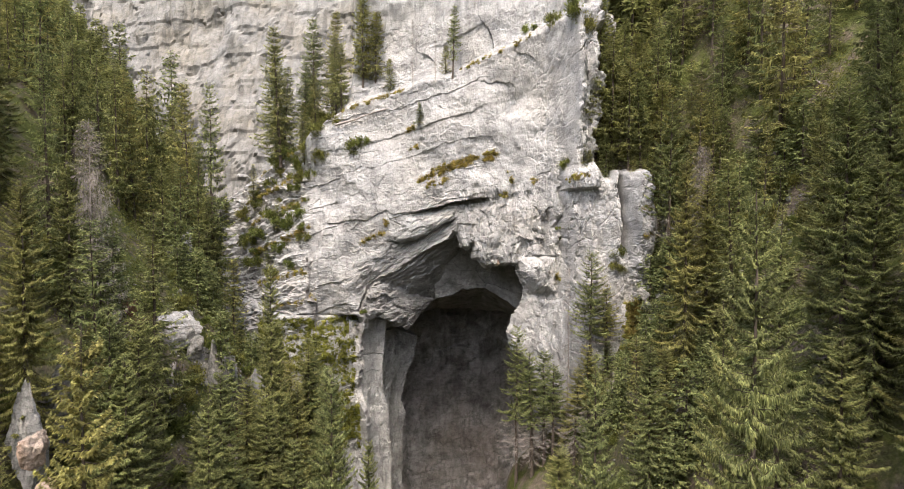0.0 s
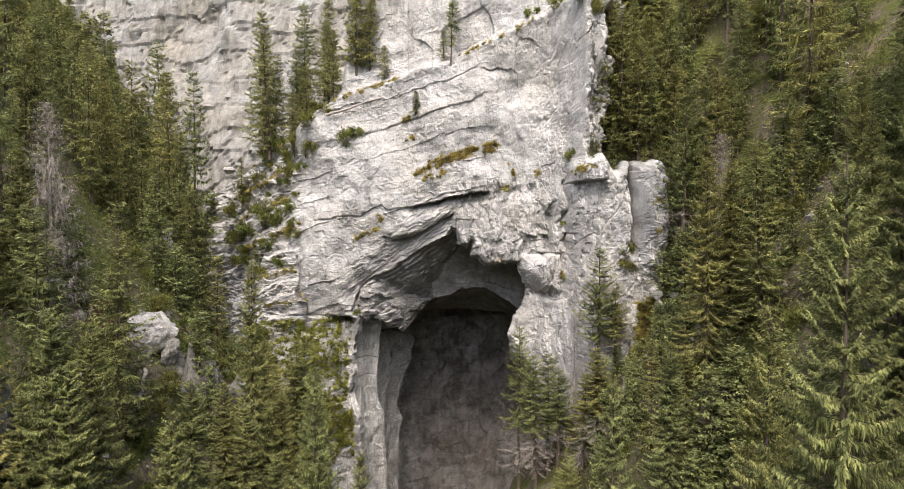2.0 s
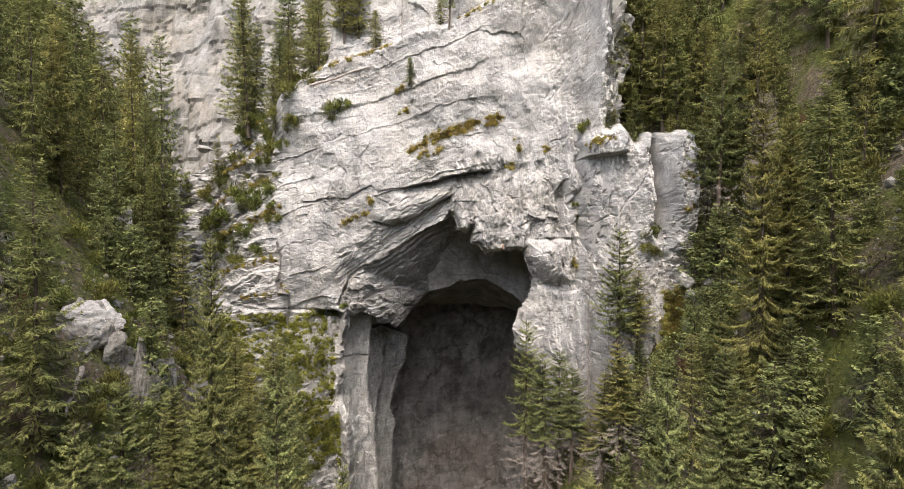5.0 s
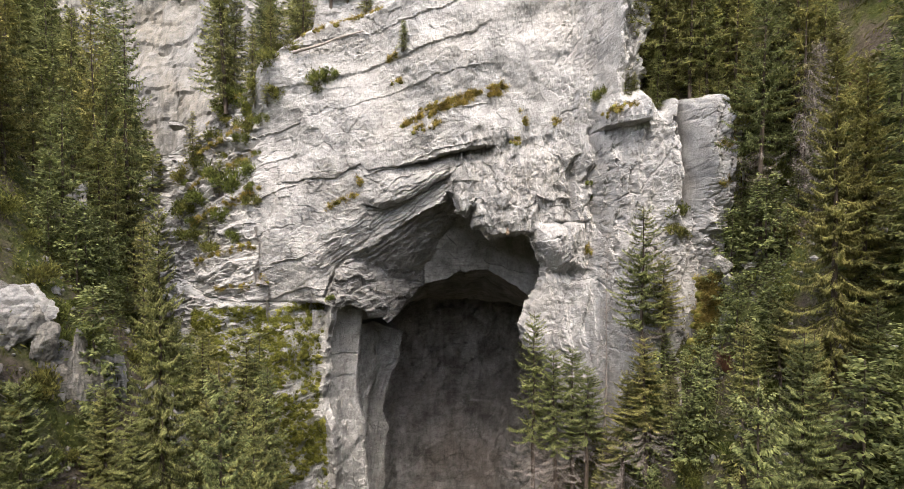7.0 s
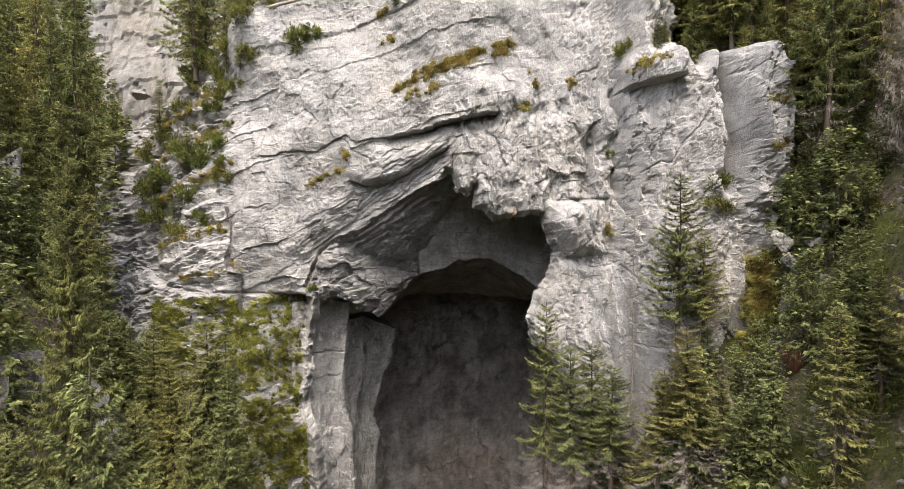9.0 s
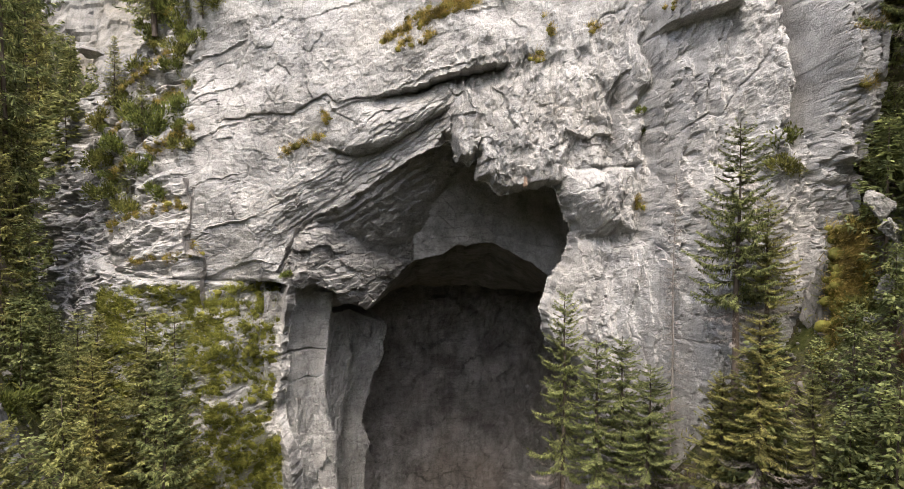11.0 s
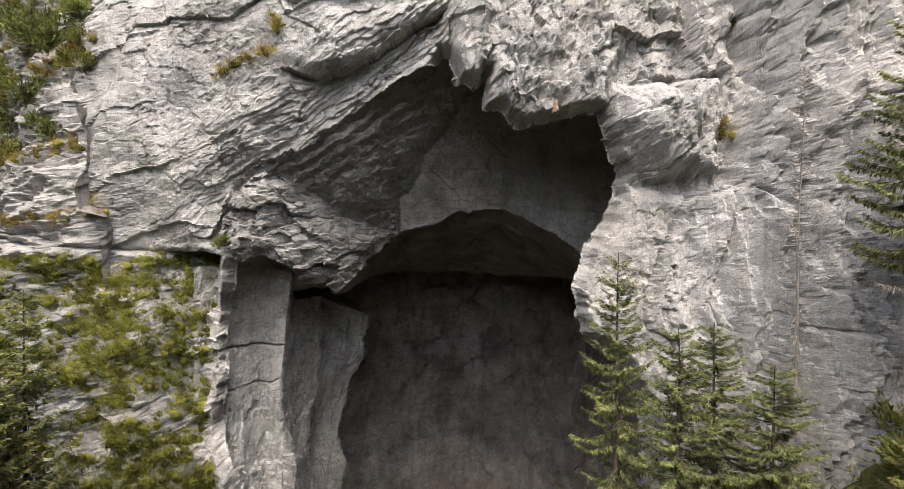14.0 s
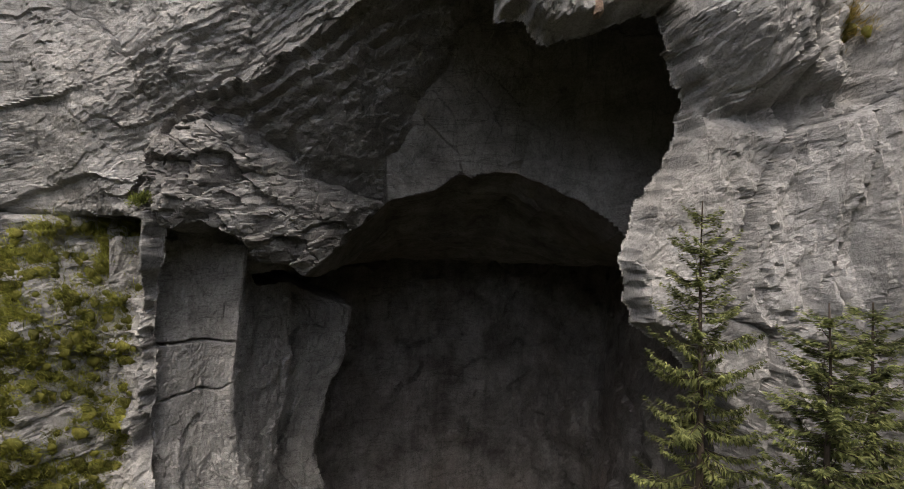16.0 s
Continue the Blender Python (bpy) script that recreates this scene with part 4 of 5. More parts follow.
# spruces on the crest of the buttress
for kind, x, y, top, h in [(MID[0], 16.0, 62.7, 57.0, 11), (MID[3], 17.2, 61.5, 54.0, 8), (MID[1], 18.6, 59.4, 58.0, 12), (MID[3], 15.2, 63.1, 52.5, 7), (MID[2], 19.9, 59.2, 56.0, 11),
                           (MID[3], 14.4, 61.5, 49.5, 4.5), (MID[1], 17.4, 61.5, 61.5, 14), (MID[0], 21.6, 58.6, 55.0, 12), (MID[3], 16.6, 60.7, 50.0, 5), (MID[0], 16.4, 63, 65.5, 16), (N3, 15.0, 61.3, 48.3, 3.6), (N3, 16.1, 60.6, 47.4, 3.2), (N3, 17.3, 60.3, 48.6, 4.2),
                           (N3, 18.8, 58.2, 47.8, 3.6), (N3, 20.1, 58.0, 49.0, 4.6), (N3, 14.0, 62.3, 47.6, 2.6), (N3, 21.2, 57.6, 46.8, 4.0)]:
    plant(kind, x, y, top, h, 1.25)


def forest(n, x0, x1, y0, y1, kinds, hmin, hmax, keep, gap=2.0):
    done, tries = [], 0
    while len(done) < n and tries < n * 60:
        tries += 1
        x, y = rng.uniform(x0, x1), rng.uniform(y0, y1)
        h = rng.uniform(hmin, hmax)
        z = ground_at(x, y)
        if any((x - a) ** 2 + (y - b) ** 2 < gap * gap for a, b in done) or not keep(x, y, z, h):
            continue
        done.append((x, y))
        if kinds is not None:
            plant(rng.choice(kinds), x, y, z - 0.3 + h, h, rng.uniform(0.9, 1.25))
    return done


forest(16, 15.4, 24, 60.6, 66, MID, 7, 13, lambda x, y, z, h: y > 62.6 - 0.3 * (x - 15), 1.5)
forest(15, 17, 46, 62, 74, MID, 9, 17, lambda x, y, z, h: y > 64 - 0.25 * (x - 14) and y < 66 + 0.35 * (x - 14), 2.2)
forest(21, 19, 46, 28, 60, MID, 9, 18, lambda x, y, z, h: x > 22 + 0.12 * (58 - y) and not (0.38 * y < x < 0.5 * y and y < 50), 2.6)
forest(6, 12.5, 24, 22, 44, MID, 5, 10, lambda x, y, z, h: x > 12.5 + 0.05 * (58 - y) and not 0.34 * y < x < 0.5 * y, 2.2)
forest(14, 14, 34, 6, 30, NEAR[:2] + NEAR[:1], 14, 22, lambda x, y, z, h: math.hypot(x - 9, y - 16) > 5 and not 0.38 * y < x < 0.5 * y, 2.8)
forest(16, 16, 36, 16, 36, [N1], 10, 17, lambda x, y, z, h: x > 0.58 * y, 2.6)
forest(7, 21, 34, 52, 66, MID, 9, 15, lambda x, y, z, h: 0.36 * y < x < 0.54 * y, 2.0)
forest(36, -50, -20, 42, 72, MID, 9, 17, lambda x, y, z, h: x < -20 - 0.42 * max(0, y - 52) and (not -0.63 * y < x < -0.4 * y or y > 55), 2.3)
forest(34, -42, -17, 18, 42, NEAR[1:4], 8, 15, lambda x, y, z, h: not -0.66 * y < x < -0.36 * y, 2.2)
for k in range(15):
    x, y = rng.uniform(-27, -13.5), rng.uniform(56, 65)
    top = rng.uniform(23.5, 28.5) + 0.25 * max(0, -x - 18)
    h = min(14, max(4, top - ground_at(x, y) + 0.3))
    plant(rng.choice(NEAR[2:4]), x, y, top, h, 1.3)


def joined(name, masters, places, label, category):
    """Many trees too far or small to tell apart, in one object for crowns and one for trunks."""
    for part, mat in (("crown", M_NEEDLE), ("trunk", M_BARK)):
        cos, quads, base = [], [], 0
        for q, (x, y, k) in enumerate(places):
            src = [c for c in masters[q % len(masters)].children if c.name.startswith(part)][0].data
            co = np.empty(len(src.vertices) * 3, np.float32)
            src.vertices.foreach_get("co", co)
            a = q * 2.4
            rot = np.array([[math.cos(a), math.sin(a), 0], [-math.sin(a), math.cos(a), 0], [0, 0, 1]])
            cos.append(co.reshape(-1, 3) * k @ rot + np.array([x, y, ground_at(x, y) - 0.3]))
            f = np.empty(len(src.loops), np.int32)
            src.loops.foreach_get("vertex_index", f)
            quads.append(f.reshape(-1, 4) + base)
            base += len(co) // 3
        me = bpy.data.meshes.new(name)
        fill_mesh(me, np.concatenate(cos), np.concatenate(quads))
        me.materials.append(mat)
        tagged(new(name if part == "crown" else name + "_trunks", me), label, category, kind="stuff")


def sized(places, a, b):
    return [(x, y, rng.uniform(a, b)) for x, y in places]


def build_woods():
    far = forest(120, -120, -30, 76, 170, None, 14, 24, lambda x, y, z, h: x < -22 - 0.33 * (y - 60), 3.0)
    far += forest(40, 45, 110, 40, 110, None, 14, 24, lambda x, y, z, h: True, 4.0)
    far += forest(40, 20, 60, 66, 90, None, 14, 24, lambda x, y, z, h: y > 66 + 0.3 * (x - 14), 3.0)
    # unseen trees on the added hill, which raise its light-blocking edge
    far += forest(60, -60, 60, -110, -35, None, 14, 24, lambda x, y, z, h: True, 4.0)
    joined("far_woods", FAR[:2], sized(far, 0.8, 1.2), "distant dark spruce woods on the steep gorge side", "woods")
    low = forest(60, -30, -12, 34, 66, None, 2, 7, lambda x, y, z, h: vnoise(np.array([x / 4]), np.array([y / 4]), 78)[0] > -0.1 and (y > 53 or not -0.6 * y < x < -0.42 * y), 1.3)
    low += forest(60, 12.5, 28, 34, 60, None, 2, 8, lambda x, y, z, h: (y < 56 or x > 21) and vnoise(np.array([x / 4]), np.array([y / 4]), 77)[0] > -0.1, 1.3)
    joined("spruce_saplings", [FAR[2]], sized(low, 0.4, 1.4), "young green spruce saplings crowding the slope", "saplings")


build_woods()
for ob in NEAR + MID + FAR + DEAD:
    hide_master(ob)


# ---- shrubs, grass, undergrowth, rocks ----
def clump_mesh(name, seed, n, size, blade, width, mat, flat=0.6, up=0.3):
    """Leaves on many short twigs round an uneven mound."""
    g = np.random.default_rng(seed)
    lobes = g.normal(0, 0.45, (7, 3)) * [1, 1, flat] + [0, 0, 0.35]
    c = lobes[g.integers(0, 7, n)] + g.normal(0, 0.22, (n, 3))
    d = c - [0, 0, -0.2] + g.normal(0, 0.5, (n, 3)) + [0, 0, up]
    d /= np.linalg.norm(d, axis=1)[:, None]
    s = np.cross(d, g.normal(0, 1, (n, 3)))
    s /= np.linalg.norm(s, axis=1)[:, None]
    ln = (blade * (0.5 + g.random(n)))[:, None]
    p = c * size
    co = np.stack([p, p + d * ln * 0.5 + s * width, p + d * ln, p + d * ln * 0.5 - s * width], 1).reshape(-1, 3)
    i = np.arange(n) * 4
    me = bpy.data.meshes.new(name)
    fill_mesh(me, co, np.stack([i, i + 1, i + 2, i + 3], -1))
    me.materials.append(mat)
    return me


SHRUB = [clump_mesh("shrub", 50 + k, 1100, 0.75, 0.17, 0.036, M_BUSH) for k in range(4)]


def shrub(x, y, z, size, k=0):
    ob = tagged(new("shrub", SHRUB[k % 4]), "low green shrub growing from a rock ledge", "shrub", "ledge shrubs")
    ob.matrix_world = pose(x, y, z, 0, 0, rng.uniform(0, 360)) @ Matrix.Diagonal((size, size, size, 1))
    return ob


for k, (x, z, size) in enumerate([(-12.1, 49.6, 1.6), (-11.0, 50.2, 1.1), (-21.5, 39.5, 1.8), (-23.5, 40.5, 1.7), (-19.5, 41.2, 1.3), (-25.5, 38.5, 1.6), (-22.3, 36.5, 1.3),
                                  (-27, 42.5, 1.8), (-24.8, 45.2, 1.5), (-18.3, 46.3, 1.2), (-20.4, 47.5, 1.5), (-16.5, 48.4, 1.2), (17.6, 36.6, 1.5), (17.2, 35.4, 1.0),
                                  (12.6, 46.5, 1.0), (13.2, 62.5, 1.8), (11.5, 62.8, 1.4), (9.0, 63.0, 1.2), (14.4, 61.0, 1.6), (-20.5, 34.6, 1.2), (-23.5, 33.4, 1.5),
                                  (-26, 34.6, 1.6), (-18.4, 53.4, 1.8), (-17.2, 54.0, 1.6), (-19.6, 52.4, 1.6), (-18.9, 49.8, 1.3), (-20.2, 45.6, 1.4), (-23.6, 47.8, 1.6), (-22.2, 49.4, 1.5), (-28, 37.4, 1.8), (-29.5, 41, 1.6), (-14.5, 52.8, 1.2), (-16.8, 51.6, 1.5), (12.3, 39.5, 0.5), (12.4, 38.3, 0.5)]):
    shrub(x, cliff_at(x, z) - 0.1, z, size, k)
for k in range(14):
    x, z = rng.uniform(-29, -18.5), rng.uniform(35, 47)
    shrub(x, cliff_at(x, z) - 0.1, z, rng.uniform(0.5, 1.2), k)
for k in range(150):
    side = -1 if k % 2 else 1
    y = rng.uniform(26, 64)
    x = side * rng.uniform(12.5, 28)
    shrub(x, y, ground_at(x, y) + 0.1, rng.uniform(0.7, 1.5), k)


def scatter_blades(name, points, per, blade, width, spread, mat, label, category, up=1.0):
    """Tufts of thin blades at the points, joined."""
    g = np.random.default_rng(len(points))
    pts = np.repeat(np.asarray(points, float), per, axis=0)
    n = len(pts)
    p = pts[:, :3] + g.normal(0, 1, (n, 3)) * spread * pts[:, 3:4]
    d = g.normal(0, 0.6, (n, 3)) + [0, -0.35, up]
    d /= np.linalg.norm(d, axis=1)[:, None]
    s = np.cross(d, g.normal(0, 1, (n, 3)))
    s /= np.linalg.norm(s, axis=1)[:, None]
    ln = (blade * (0.5 + g.random(n)) * pts[:, 3])[:, None]
    tip = p + d * ln + np.array([0, -0.3, -0.35]) * ln * g.random((n, 1))
    co = np.stack([p - s * width, p + s * width, (p + tip) / 2 + d * ln * 0.15 + s * width * 0.7, tip], 1).reshape(-1, 3)
    i = np.arange(n) * 4
    me = bpy.data.meshes.new(name)
    fill_mesh(me, co, np.stack([i, i + 1, i + 2, i + 3], -1))
    me.materials.append(mat)
    return tagged(new(name, me), label, category, kind="stuff")


def ledge_tufts():
    g = np.random.default_rng(5)
    out = []
    # the mossy foot beside the pillars
    for _ in range(3300):
        x, z = g.uniform(-24, -11.9), g.uniform(11, 28.2)
        if vnoise(np.array([x / 0.9]), np.array([z / 0.8]), 5)[0] + 0.5 * vnoise(np.array([x / 2.6]), np.array([z / 2.6]), 6)[0] > -0.5 and x < -12.5 - 0.5 * g.random() + 1.2 * (z < 17):
            out.append((x, cliff_at(x, z) - 0.05, z, g.uniform(0.6, 1.3)))
    # grassy lines on the beds: x from, z from, x to, z to, count
    for x0, z0, x1, z1, n in [(-4.0, 45.4, 0.5, 47.2, 80), (-2.5, 46.6, 2.5, 48.0, 70), (0.5, 47.0, 4.8, 47.9, 75), (2.2, 47.9, 5.4, 48.7, 45), (-3.4, 44.9, -0.6, 45.5, 30), (-11.8, 37.6, -8.4, 39.2, 22), (-8.6, 39.2, -8.2, 41.0, 14),
                              (-14, 54.4, -4.6, 57.4, 80), (1, 58.6, 10.4, 62.2, 60), (-6, 51.5, -4.5, 52.2, 14), (-5, 49.4, -4, 49.8, 10), (5.8, 43.5, 6.8, 43.6, 8), (6.5, 46.2, 7.2, 45.2, 9),
                              (9.2, 45, 9.8, 45.2, 9), (12.6, 44.9, 14.6, 45.4, 25), (18.8, 41.5, 20.3, 42, 12), (19, 38.8, 19.6, 39.4, 8), (-18.5, 30.3, -17.8, 31.4, 10), (11.9, 34.2, 12.4, 33.6, 12),
                              (-22, 38, -18, 40, 30), (-26, 44, -20, 47, 40), (-28, 47, -20, 50.4, 60), (-27, 36, -19, 39.2, 60), (-28, 40, -19.5, 43.2, 60), (-25, 32.4, -18.5, 34.4, 50), (-29, 43, -21, 45.6, 50), (-22, 30, -17, 30.6, 30)]:
        for _ in range(n):
            k = g.random()
            if vnoise(np.array([3.1 * (x0 + k * (x1 - x0))]), np.array([z0 * 1.0]), 90)[0] < -0.25:
                continue
            x, z = x0 + k * (x1 - x0) + g.normal(0, 0.12), z0 + k * (z1 - z0) + g.normal(0, 0.16)
            out.append((x, cliff_at(x, z) - 0.03, z, g.uniform(0.5, 1.0)))
    # green edge of the gully beside the buttress
    for _ in range(260):
        z = g.uniform(23.5, 32.5)
        out.append((17.3 + 0.09 * (z - 28) + g.normal(0, 0.35), 53.75 + g.normal(0, 0.15), z, g.uniform(0.7, 1.4)))
    return out


TUFTS = ledge_tufts()


def moss_cushions():
    """Low moss cushions under the tufts, joined."""
    bm = bmesh.new()
    bmesh.ops.create_icosphere(bm, subdivisions=2, radius=1.0)
    base = np.array([v.co for v in bm.verts])
    tri = np.array([[v.index for v in f.verts] for f in bm.faces])
    bm.free()
    g = np.random.default_rng(3)
    cos, faces = [], []
    for k, (x, y, z, size) in enumerate(TUFTS):
        r = base * (1 + g.normal(0, 0.12, (len(base), 1))) * np.array([0.27, 0.09, 0.18]) * size * g.uniform(0.7, 1.3)
        cos.append(r + [x, y + 0.08, z])
        faces.append(tri + k * len(base))
    me = bpy.data.meshes.new("moss_cushions")
    fill_mesh(me, np.concatenate(cos), np.concatenate(faces))
    me.materials.append(M_MOSS)
    return tagged(new("moss_cushions", me), "olive moss cushions on the damp rock ledges", "moss", kind="stuff")


moss_cushions()
scatter_blades("mossy_turf", [t for t in TUFTS if t[0] < -11.8 and t[2] < 28.3], 60, 0.26, 0.012, 0.2, M_TURF, "yellow-green mossy turf on the rock foot beside the cave", "turf")
scatter_blades("ledge_grass", [t for t in TUFTS if t[0] >= -11.8 or t[2] >= 28.3], 75, 0.3, 0.010, 0.16, M_GRASS, "yellow-green grass and moss tufts on the rock ledges", "grass")


def floor_plants():
    g = np.random.default_rng(9)
    out = []
    for _ in range(9000):
        side = -1 if g.random() < 0.5 else 1
        y = g.uniform(26, 72)
        x = side * g.uniform(10, 36)
        out.append((x, y, ground_at(x, y), g.uniform(0.6, 1.6)))
    return out


scatter_blades("undergrowth", floor_plants(), 13, 0.26, 0.04, 0.3, M_BUSH, "low ferns, seedlings and bilberry on the forest floor", "undergrowth", 0.6)


def boulder(x, y, z, sx, sy, sz, seed, mat=None):
    """A weathered outcrop with broken flat faces."""
    bm = bmesh.new()
    bmesh.ops.create_icosphere(bm, subdivisions=5, radius=1.0)
    off = Vector((seed * 3.7, seed * 1.3, seed * 2.1))
    g = random.Random(seed)
    cuts = [(Vector((g.gauss(0, 1), g.gauss(0, 1), g.gauss(0, 0.8))).normalized(), g.uniform(0.32, 0.75)) for _ in range(18)]
    for v in bm.verts:
        p = v.co * (1 + 0.25 * noise.noise(v.co * 1.3 + off))
        for d, far in cuts:
            over = p.dot(d) - far
            if over > 0:
                p -= d * over * 0.97
        p += v.co * (0.09 * noise.noise(p * 3.5 + off) + 0.06 * noise.noise(p * 8 + off) + 0.03 * noise.noise(p * 19 + off))
        v.co = p.x * sx, p.y * sy, p.z * sz
    me = bpy.data.meshes.new("rock_outcrop")
    bm.to_mesh(me)
    bm.free()
    me.shade_flat()
    me.materials.append(mat or M_BOULDER)
    ob = tagged(new("rock_outcrop", me), "weathered grey limestone outcrop on the wooded slope", "rock", "slope outcrops")
    ob.matrix_world = pose(x, y, z, 0, 0, seed * 40)
    return ob


for k, (x, y, z, sx, sy, sz) in enumerate([(-22.5, 46, 31, 2.6, 2.4, 3.0), (-21.0, 47.5, 26, 3.0, 2.5, 5.0), (-19.6, 34.5, 25.5, 2.0, 2.0, 2.6), (-25, 54, 27, 3.0, 3.0, 5.0),
                                            (-26.5, 40, 34, 2.2, 2.2, 4.2), (-17.0, 25, 25, 1.6, 1.8, 3.0), (19.5, 53.6, 31, 1.6, 1.6, 2.6), (16.4, 53.5, 24, 1.6, 1.6, 2.6),
                                            (14.2, 52.5, 19, 1.6, 1.6, 2.0), (-30, 62, 36, 3, 3, 5), (17.6, 55.6, 28.5, 2.0, 1.6, 4.0),
                                            (-19.5, 25.5, 29.5, 1.6, 2.0, 4.6), (-20.6, 29, 30, 1.6, 1.8, 3.4)]):
    boulder(x, y, z, 0.75 * sx, 0.75 * sy, 0.8 * sz, k + 1)
for k, (x, y, z, sx, sy, sz) in enumerate([(-23.6, 48.6, 26.6, 3.2, 2.4, 4.2), (-20.8, 50.8, 25.4, 3.2, 2.4, 4.6), (-18.4, 52.6, 23.0, 2.4, 2.0, 4.2), (-22.2, 46.2, 31.4, 2.1, 1.4, 1.7),
                                            (-21.6, 46.4, 29.6, 1.3, 1.0, 1.6), (-20.4, 47.4, 27.6, 1.2, 1.0, 2.6), (-24.6, 46.0, 29.5, 1.6, 1.4, 3.2), (16.3, 52.2, 20.6, 1.5, 1.2, 1.5), (15.6, 51.8, 18.4, 1.4, 1.2, 1.8),
                                            (17.5, 54.6, 27.5, 1.0, 1.2, 3.6), (18.2, 52.4, 30.0, 0.7, 0.6, 0.9), (18.9, 52.2, 31.2, 0.6, 0.6, 0.7), (18.5, 52.6, 32.4, 0.8, 0.6, 0.7),
                                            (19.4, 52.1, 33.4, 0.7, 0.6, 0.6), (18.1, 53.0, 33.6, 0.7, 0.7, 0.9), (17.9, 52.0, 28.6, 0.6, 0.6, 0.7), (20.0, 52.0, 34.1, 0.5, 0.5, 0.5), (18.9, 51.8, 29.9, 0.4, 0.4, 0.5)]):
    boulder(x, y, z, sx, sy, sz, k + 61, M_ROCK if z > 31 and k < 4 else M_BOULDER)
boulder(-16.6, 22.0, 31.0, 0.9, 0.9, 1.5, 31, M_RUST)
boulder(-16.2, 21.5, 28.3, 1.2, 1.2, 1.8, 33, M_RUST)


# ---- logs, bare shrubs, scree ----
M_TWIG = bark_material("red_brown_twigs", (0.09, 0.045, 0.03), (0.26, 0.13, 0.09))


def fallen_log(x, y, z, length, turn, dip, seed):
    """A bleached fallen trunk with broken branch stubs."""
    g = random.Random(seed)
    root = new("fallen_log")
    n = 9
    pts = [(0.05 * math.sin(k * 1.7 + seed), 0.05 * math.cos(k * 1.1), length * k / (n - 1)) for k in range(n)]
    co, quads = tapered(pts, [0.16 - 0.012 * k for k in range(n)], 9)
    mesh_part("trunk", co, quads, M_DEAD, root)
    for _ in range(7):
        zz, a, ln = g.uniform(0.2, 0.95) * length, g.uniform(0, 6.28), g.uniform(0.3, 0.9)
        stub = [(0.1 * math.cos(a) + k * ln / 3 * math.cos(a), 0.1 * math.sin(a) + k * ln / 3 * math.sin(a), zz + 0.12 * k) for k in range(4)]
        co, quads = tapered(stub, [0.035, 0.028, 0.018, 0.006], 5)
        mesh_part("branch_stub", co, quads, M_DEAD, root)
    root.matrix_world = pose(x, y, z, 90 + dip, 0, turn)
    return tagged(root, "bleached fallen spruce log lying on the slope", "log", "fallen logs")


for k, (x, y, length, turn, dip) in enumerate([(-22.0, 44, 4.5, 22, 20), (-17.5, 45, 3.5, 18, 16), (33, 52, 4.0, -22, 18), (22.5, 49, 4.5, -25, 22), (15.8, 54, 3.0, -20, 18), (-18, 39, 4, 15, 12),
                                               (-15.5, 54, 3.5, 25, 20)]):
    fallen_log(x, y, ground_at(x, y) + 0.25, length, turn, dip, k)
fallen_log(-14.6, cliff_at(-12, 53.6) - 0.7, 52.4, 7.0, 90, -18, 9)


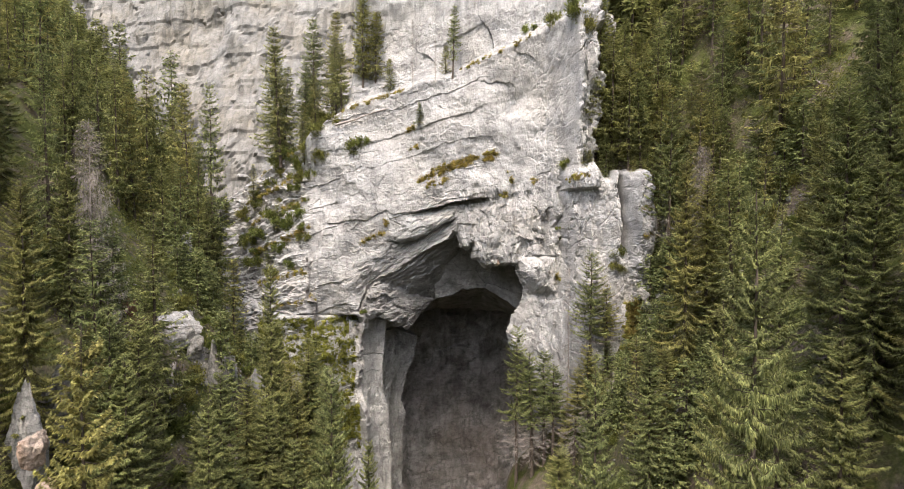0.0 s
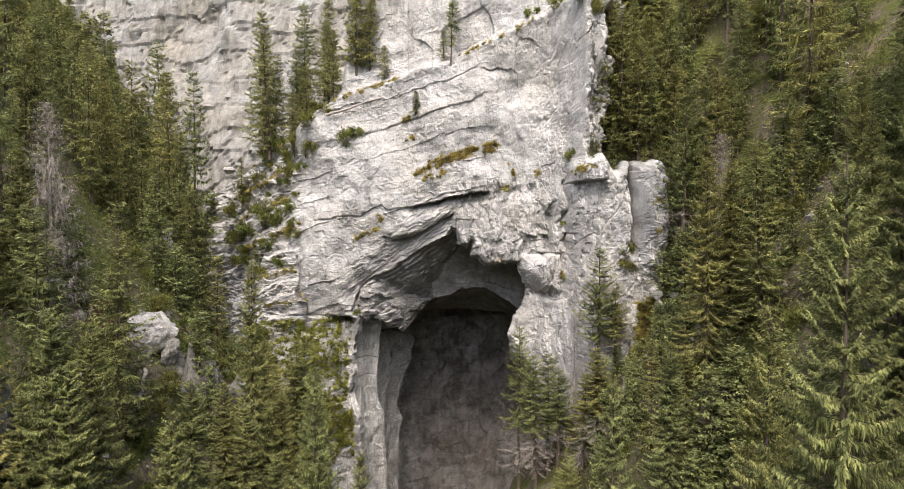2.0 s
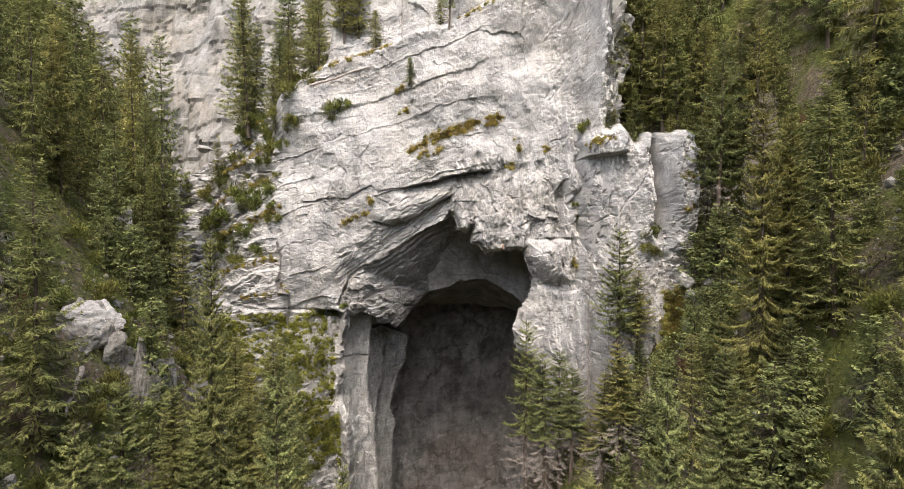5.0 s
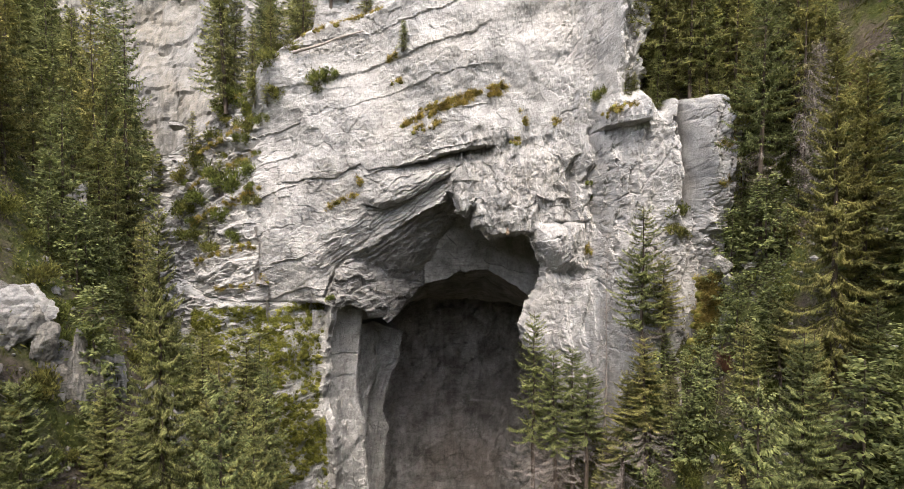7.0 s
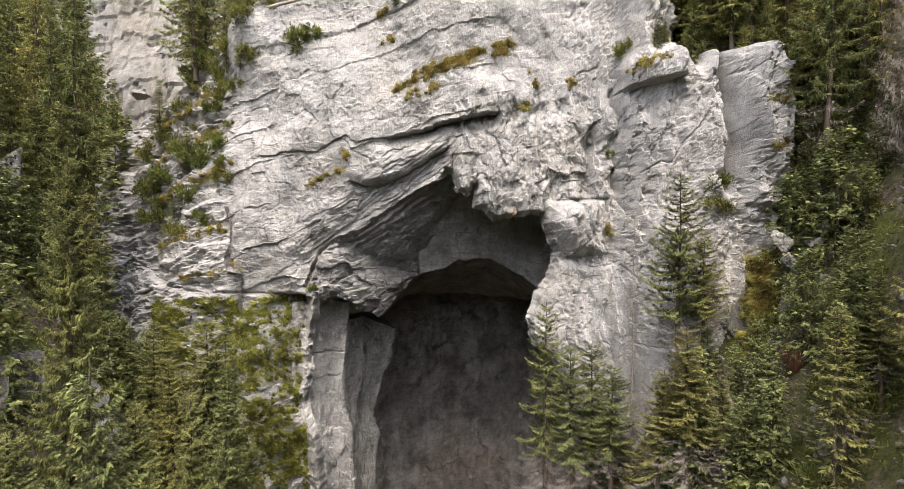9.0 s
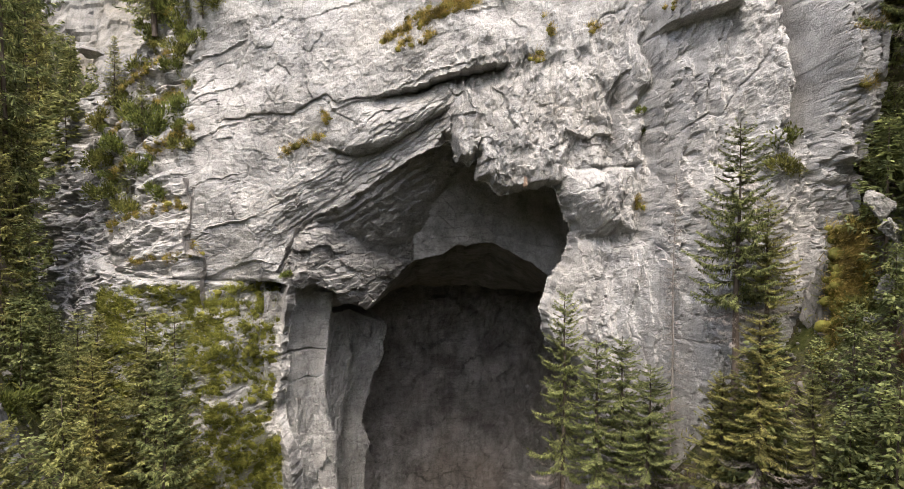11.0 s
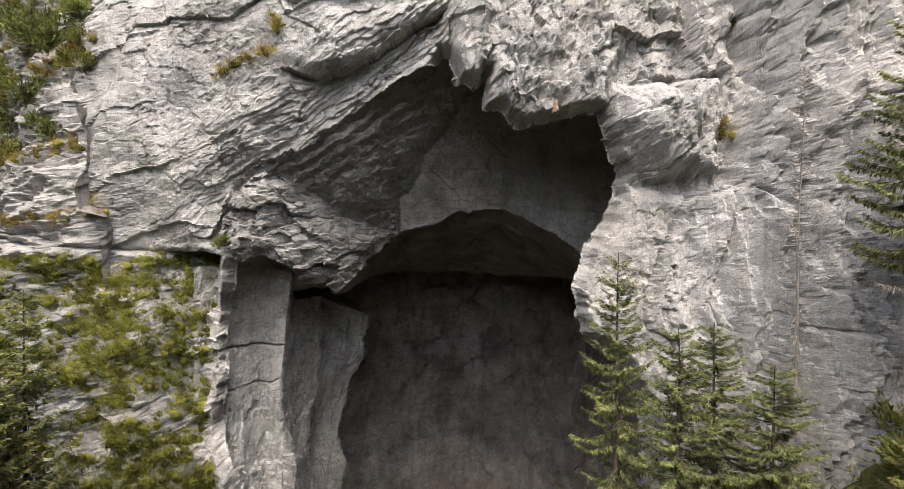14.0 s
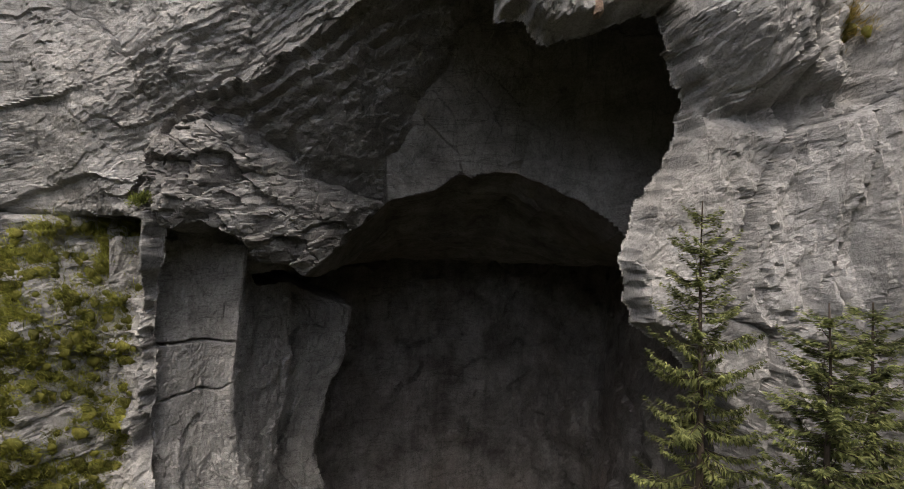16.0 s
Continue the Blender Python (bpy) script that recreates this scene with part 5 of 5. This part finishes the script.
def bare_shrub(x, y, z, size, seed):
    """A leafless thicket of thin red-brown twigs."""
    g = np.random.default_rng(seed)
    n = 240
    a, r = g.random(n) * 6.283, g.random(n) ** 0.6
    root = np.stack([0.15 * np.cos(a), 0.15 * np.sin(a), np.zeros(n)], -1)
    tip = np.stack([r * np.cos(a), r * np.sin(a), 0.5 + 0.9 * g.random(n)], -1) * size
    mid = (root + tip) / 2 + np.stack([np.zeros(n), np.zeros(n), 0.15 * size * g.random(n)], -1)
    s = np.stack([-np.sin(a), np.cos(a), np.zeros(n)], -1) * 0.012
    co = np.stack([root - s, root + s, mid + s * 0.7, mid - s * 0.7, tip], 1).reshape(-1, 3)
    i = np.arange(n) * 5
    me = bpy.data.meshes.new("bare_shrub")
    fill_mesh(me, co, np.concatenate([np.stack([i, i + 1, i + 2], -1), np.stack([i, i + 2, i + 3], -1), np.stack([i + 3, i + 2, i + 4], -1)]))
    me.materials.append(M_TWIG)
    ob = tagged(new("bare_shrub", me), "leafless red-brown shrub of thin twigs on the slope", "shrub", "bare shrubs")
    ob.matrix_world = pose(x, y, z)
    return ob


for k, (x, y, size) in enumerate([(-16.6, 45, 1.6), (-17.6, 46, 1.3), (-23.5, 42, 1.5), (-24.8, 43, 1.2), (-19, 52, 1.3), (24, 48, 1.3), (21, 51, 1.2), (27, 53, 1.5), (16.5, 49, 1.2)]):
    bare_shrub(x, y, ground_at(x, y) + 0.1, size, k)
boulder(-28.4, 76.2, 46.6, 1.6, 1.0, 0.7, 51, M_ROCK)
boulder(5.6, cliff_at(5.6, 35.5) + 0.1, 35.5, 0.5, 0.35, 0.6, 52, M_RUST)
shrub(-11.3, cliff_at(-11.3, 28.9) - 0.3, 28.9, 0.6, 1)


def scree():
    """Loose broken stones on the slopes, joined."""
    g = np.random.default_rng(21)
    bm = bmesh.new()
    bmesh.ops.create_icosphere(bm, subdivisions=1, radius=1.0)
    base = np.array([v.co for v in bm.verts])
    tri = np.array([[v.index for v in f.verts] for f in bm.faces])
    bm.free()
    cos, faces = [], []
    for k in range(1400):
        side = -1 if g.random() < 0.45 else 1
        x, y = side * g.uniform(12, 26), g.uniform(38, 60)
        size = g.uniform(0.04, 0.16) * (2.6 if g.random() < 0.05 else 1)
        r = base * (1 + g.normal(0, 0.22, (len(base), 1))) * g.uniform(0.6, 1.3, 3) * size
        cos.append(r + [x, y, ground_at(x, y) + 0.05])
        faces.append(tri + k * len(base))
    me = bpy.data.meshes.new("scree")
    fill_mesh(me, np.concatenate(cos), np.concatenate(faces))
    me.shade_flat()
    me.materials.append(M_BOULDER)
    return tagged(new("scree", me), "loose pale limestone rubble on the steep slope", "scree", kind="stuff")


scree()
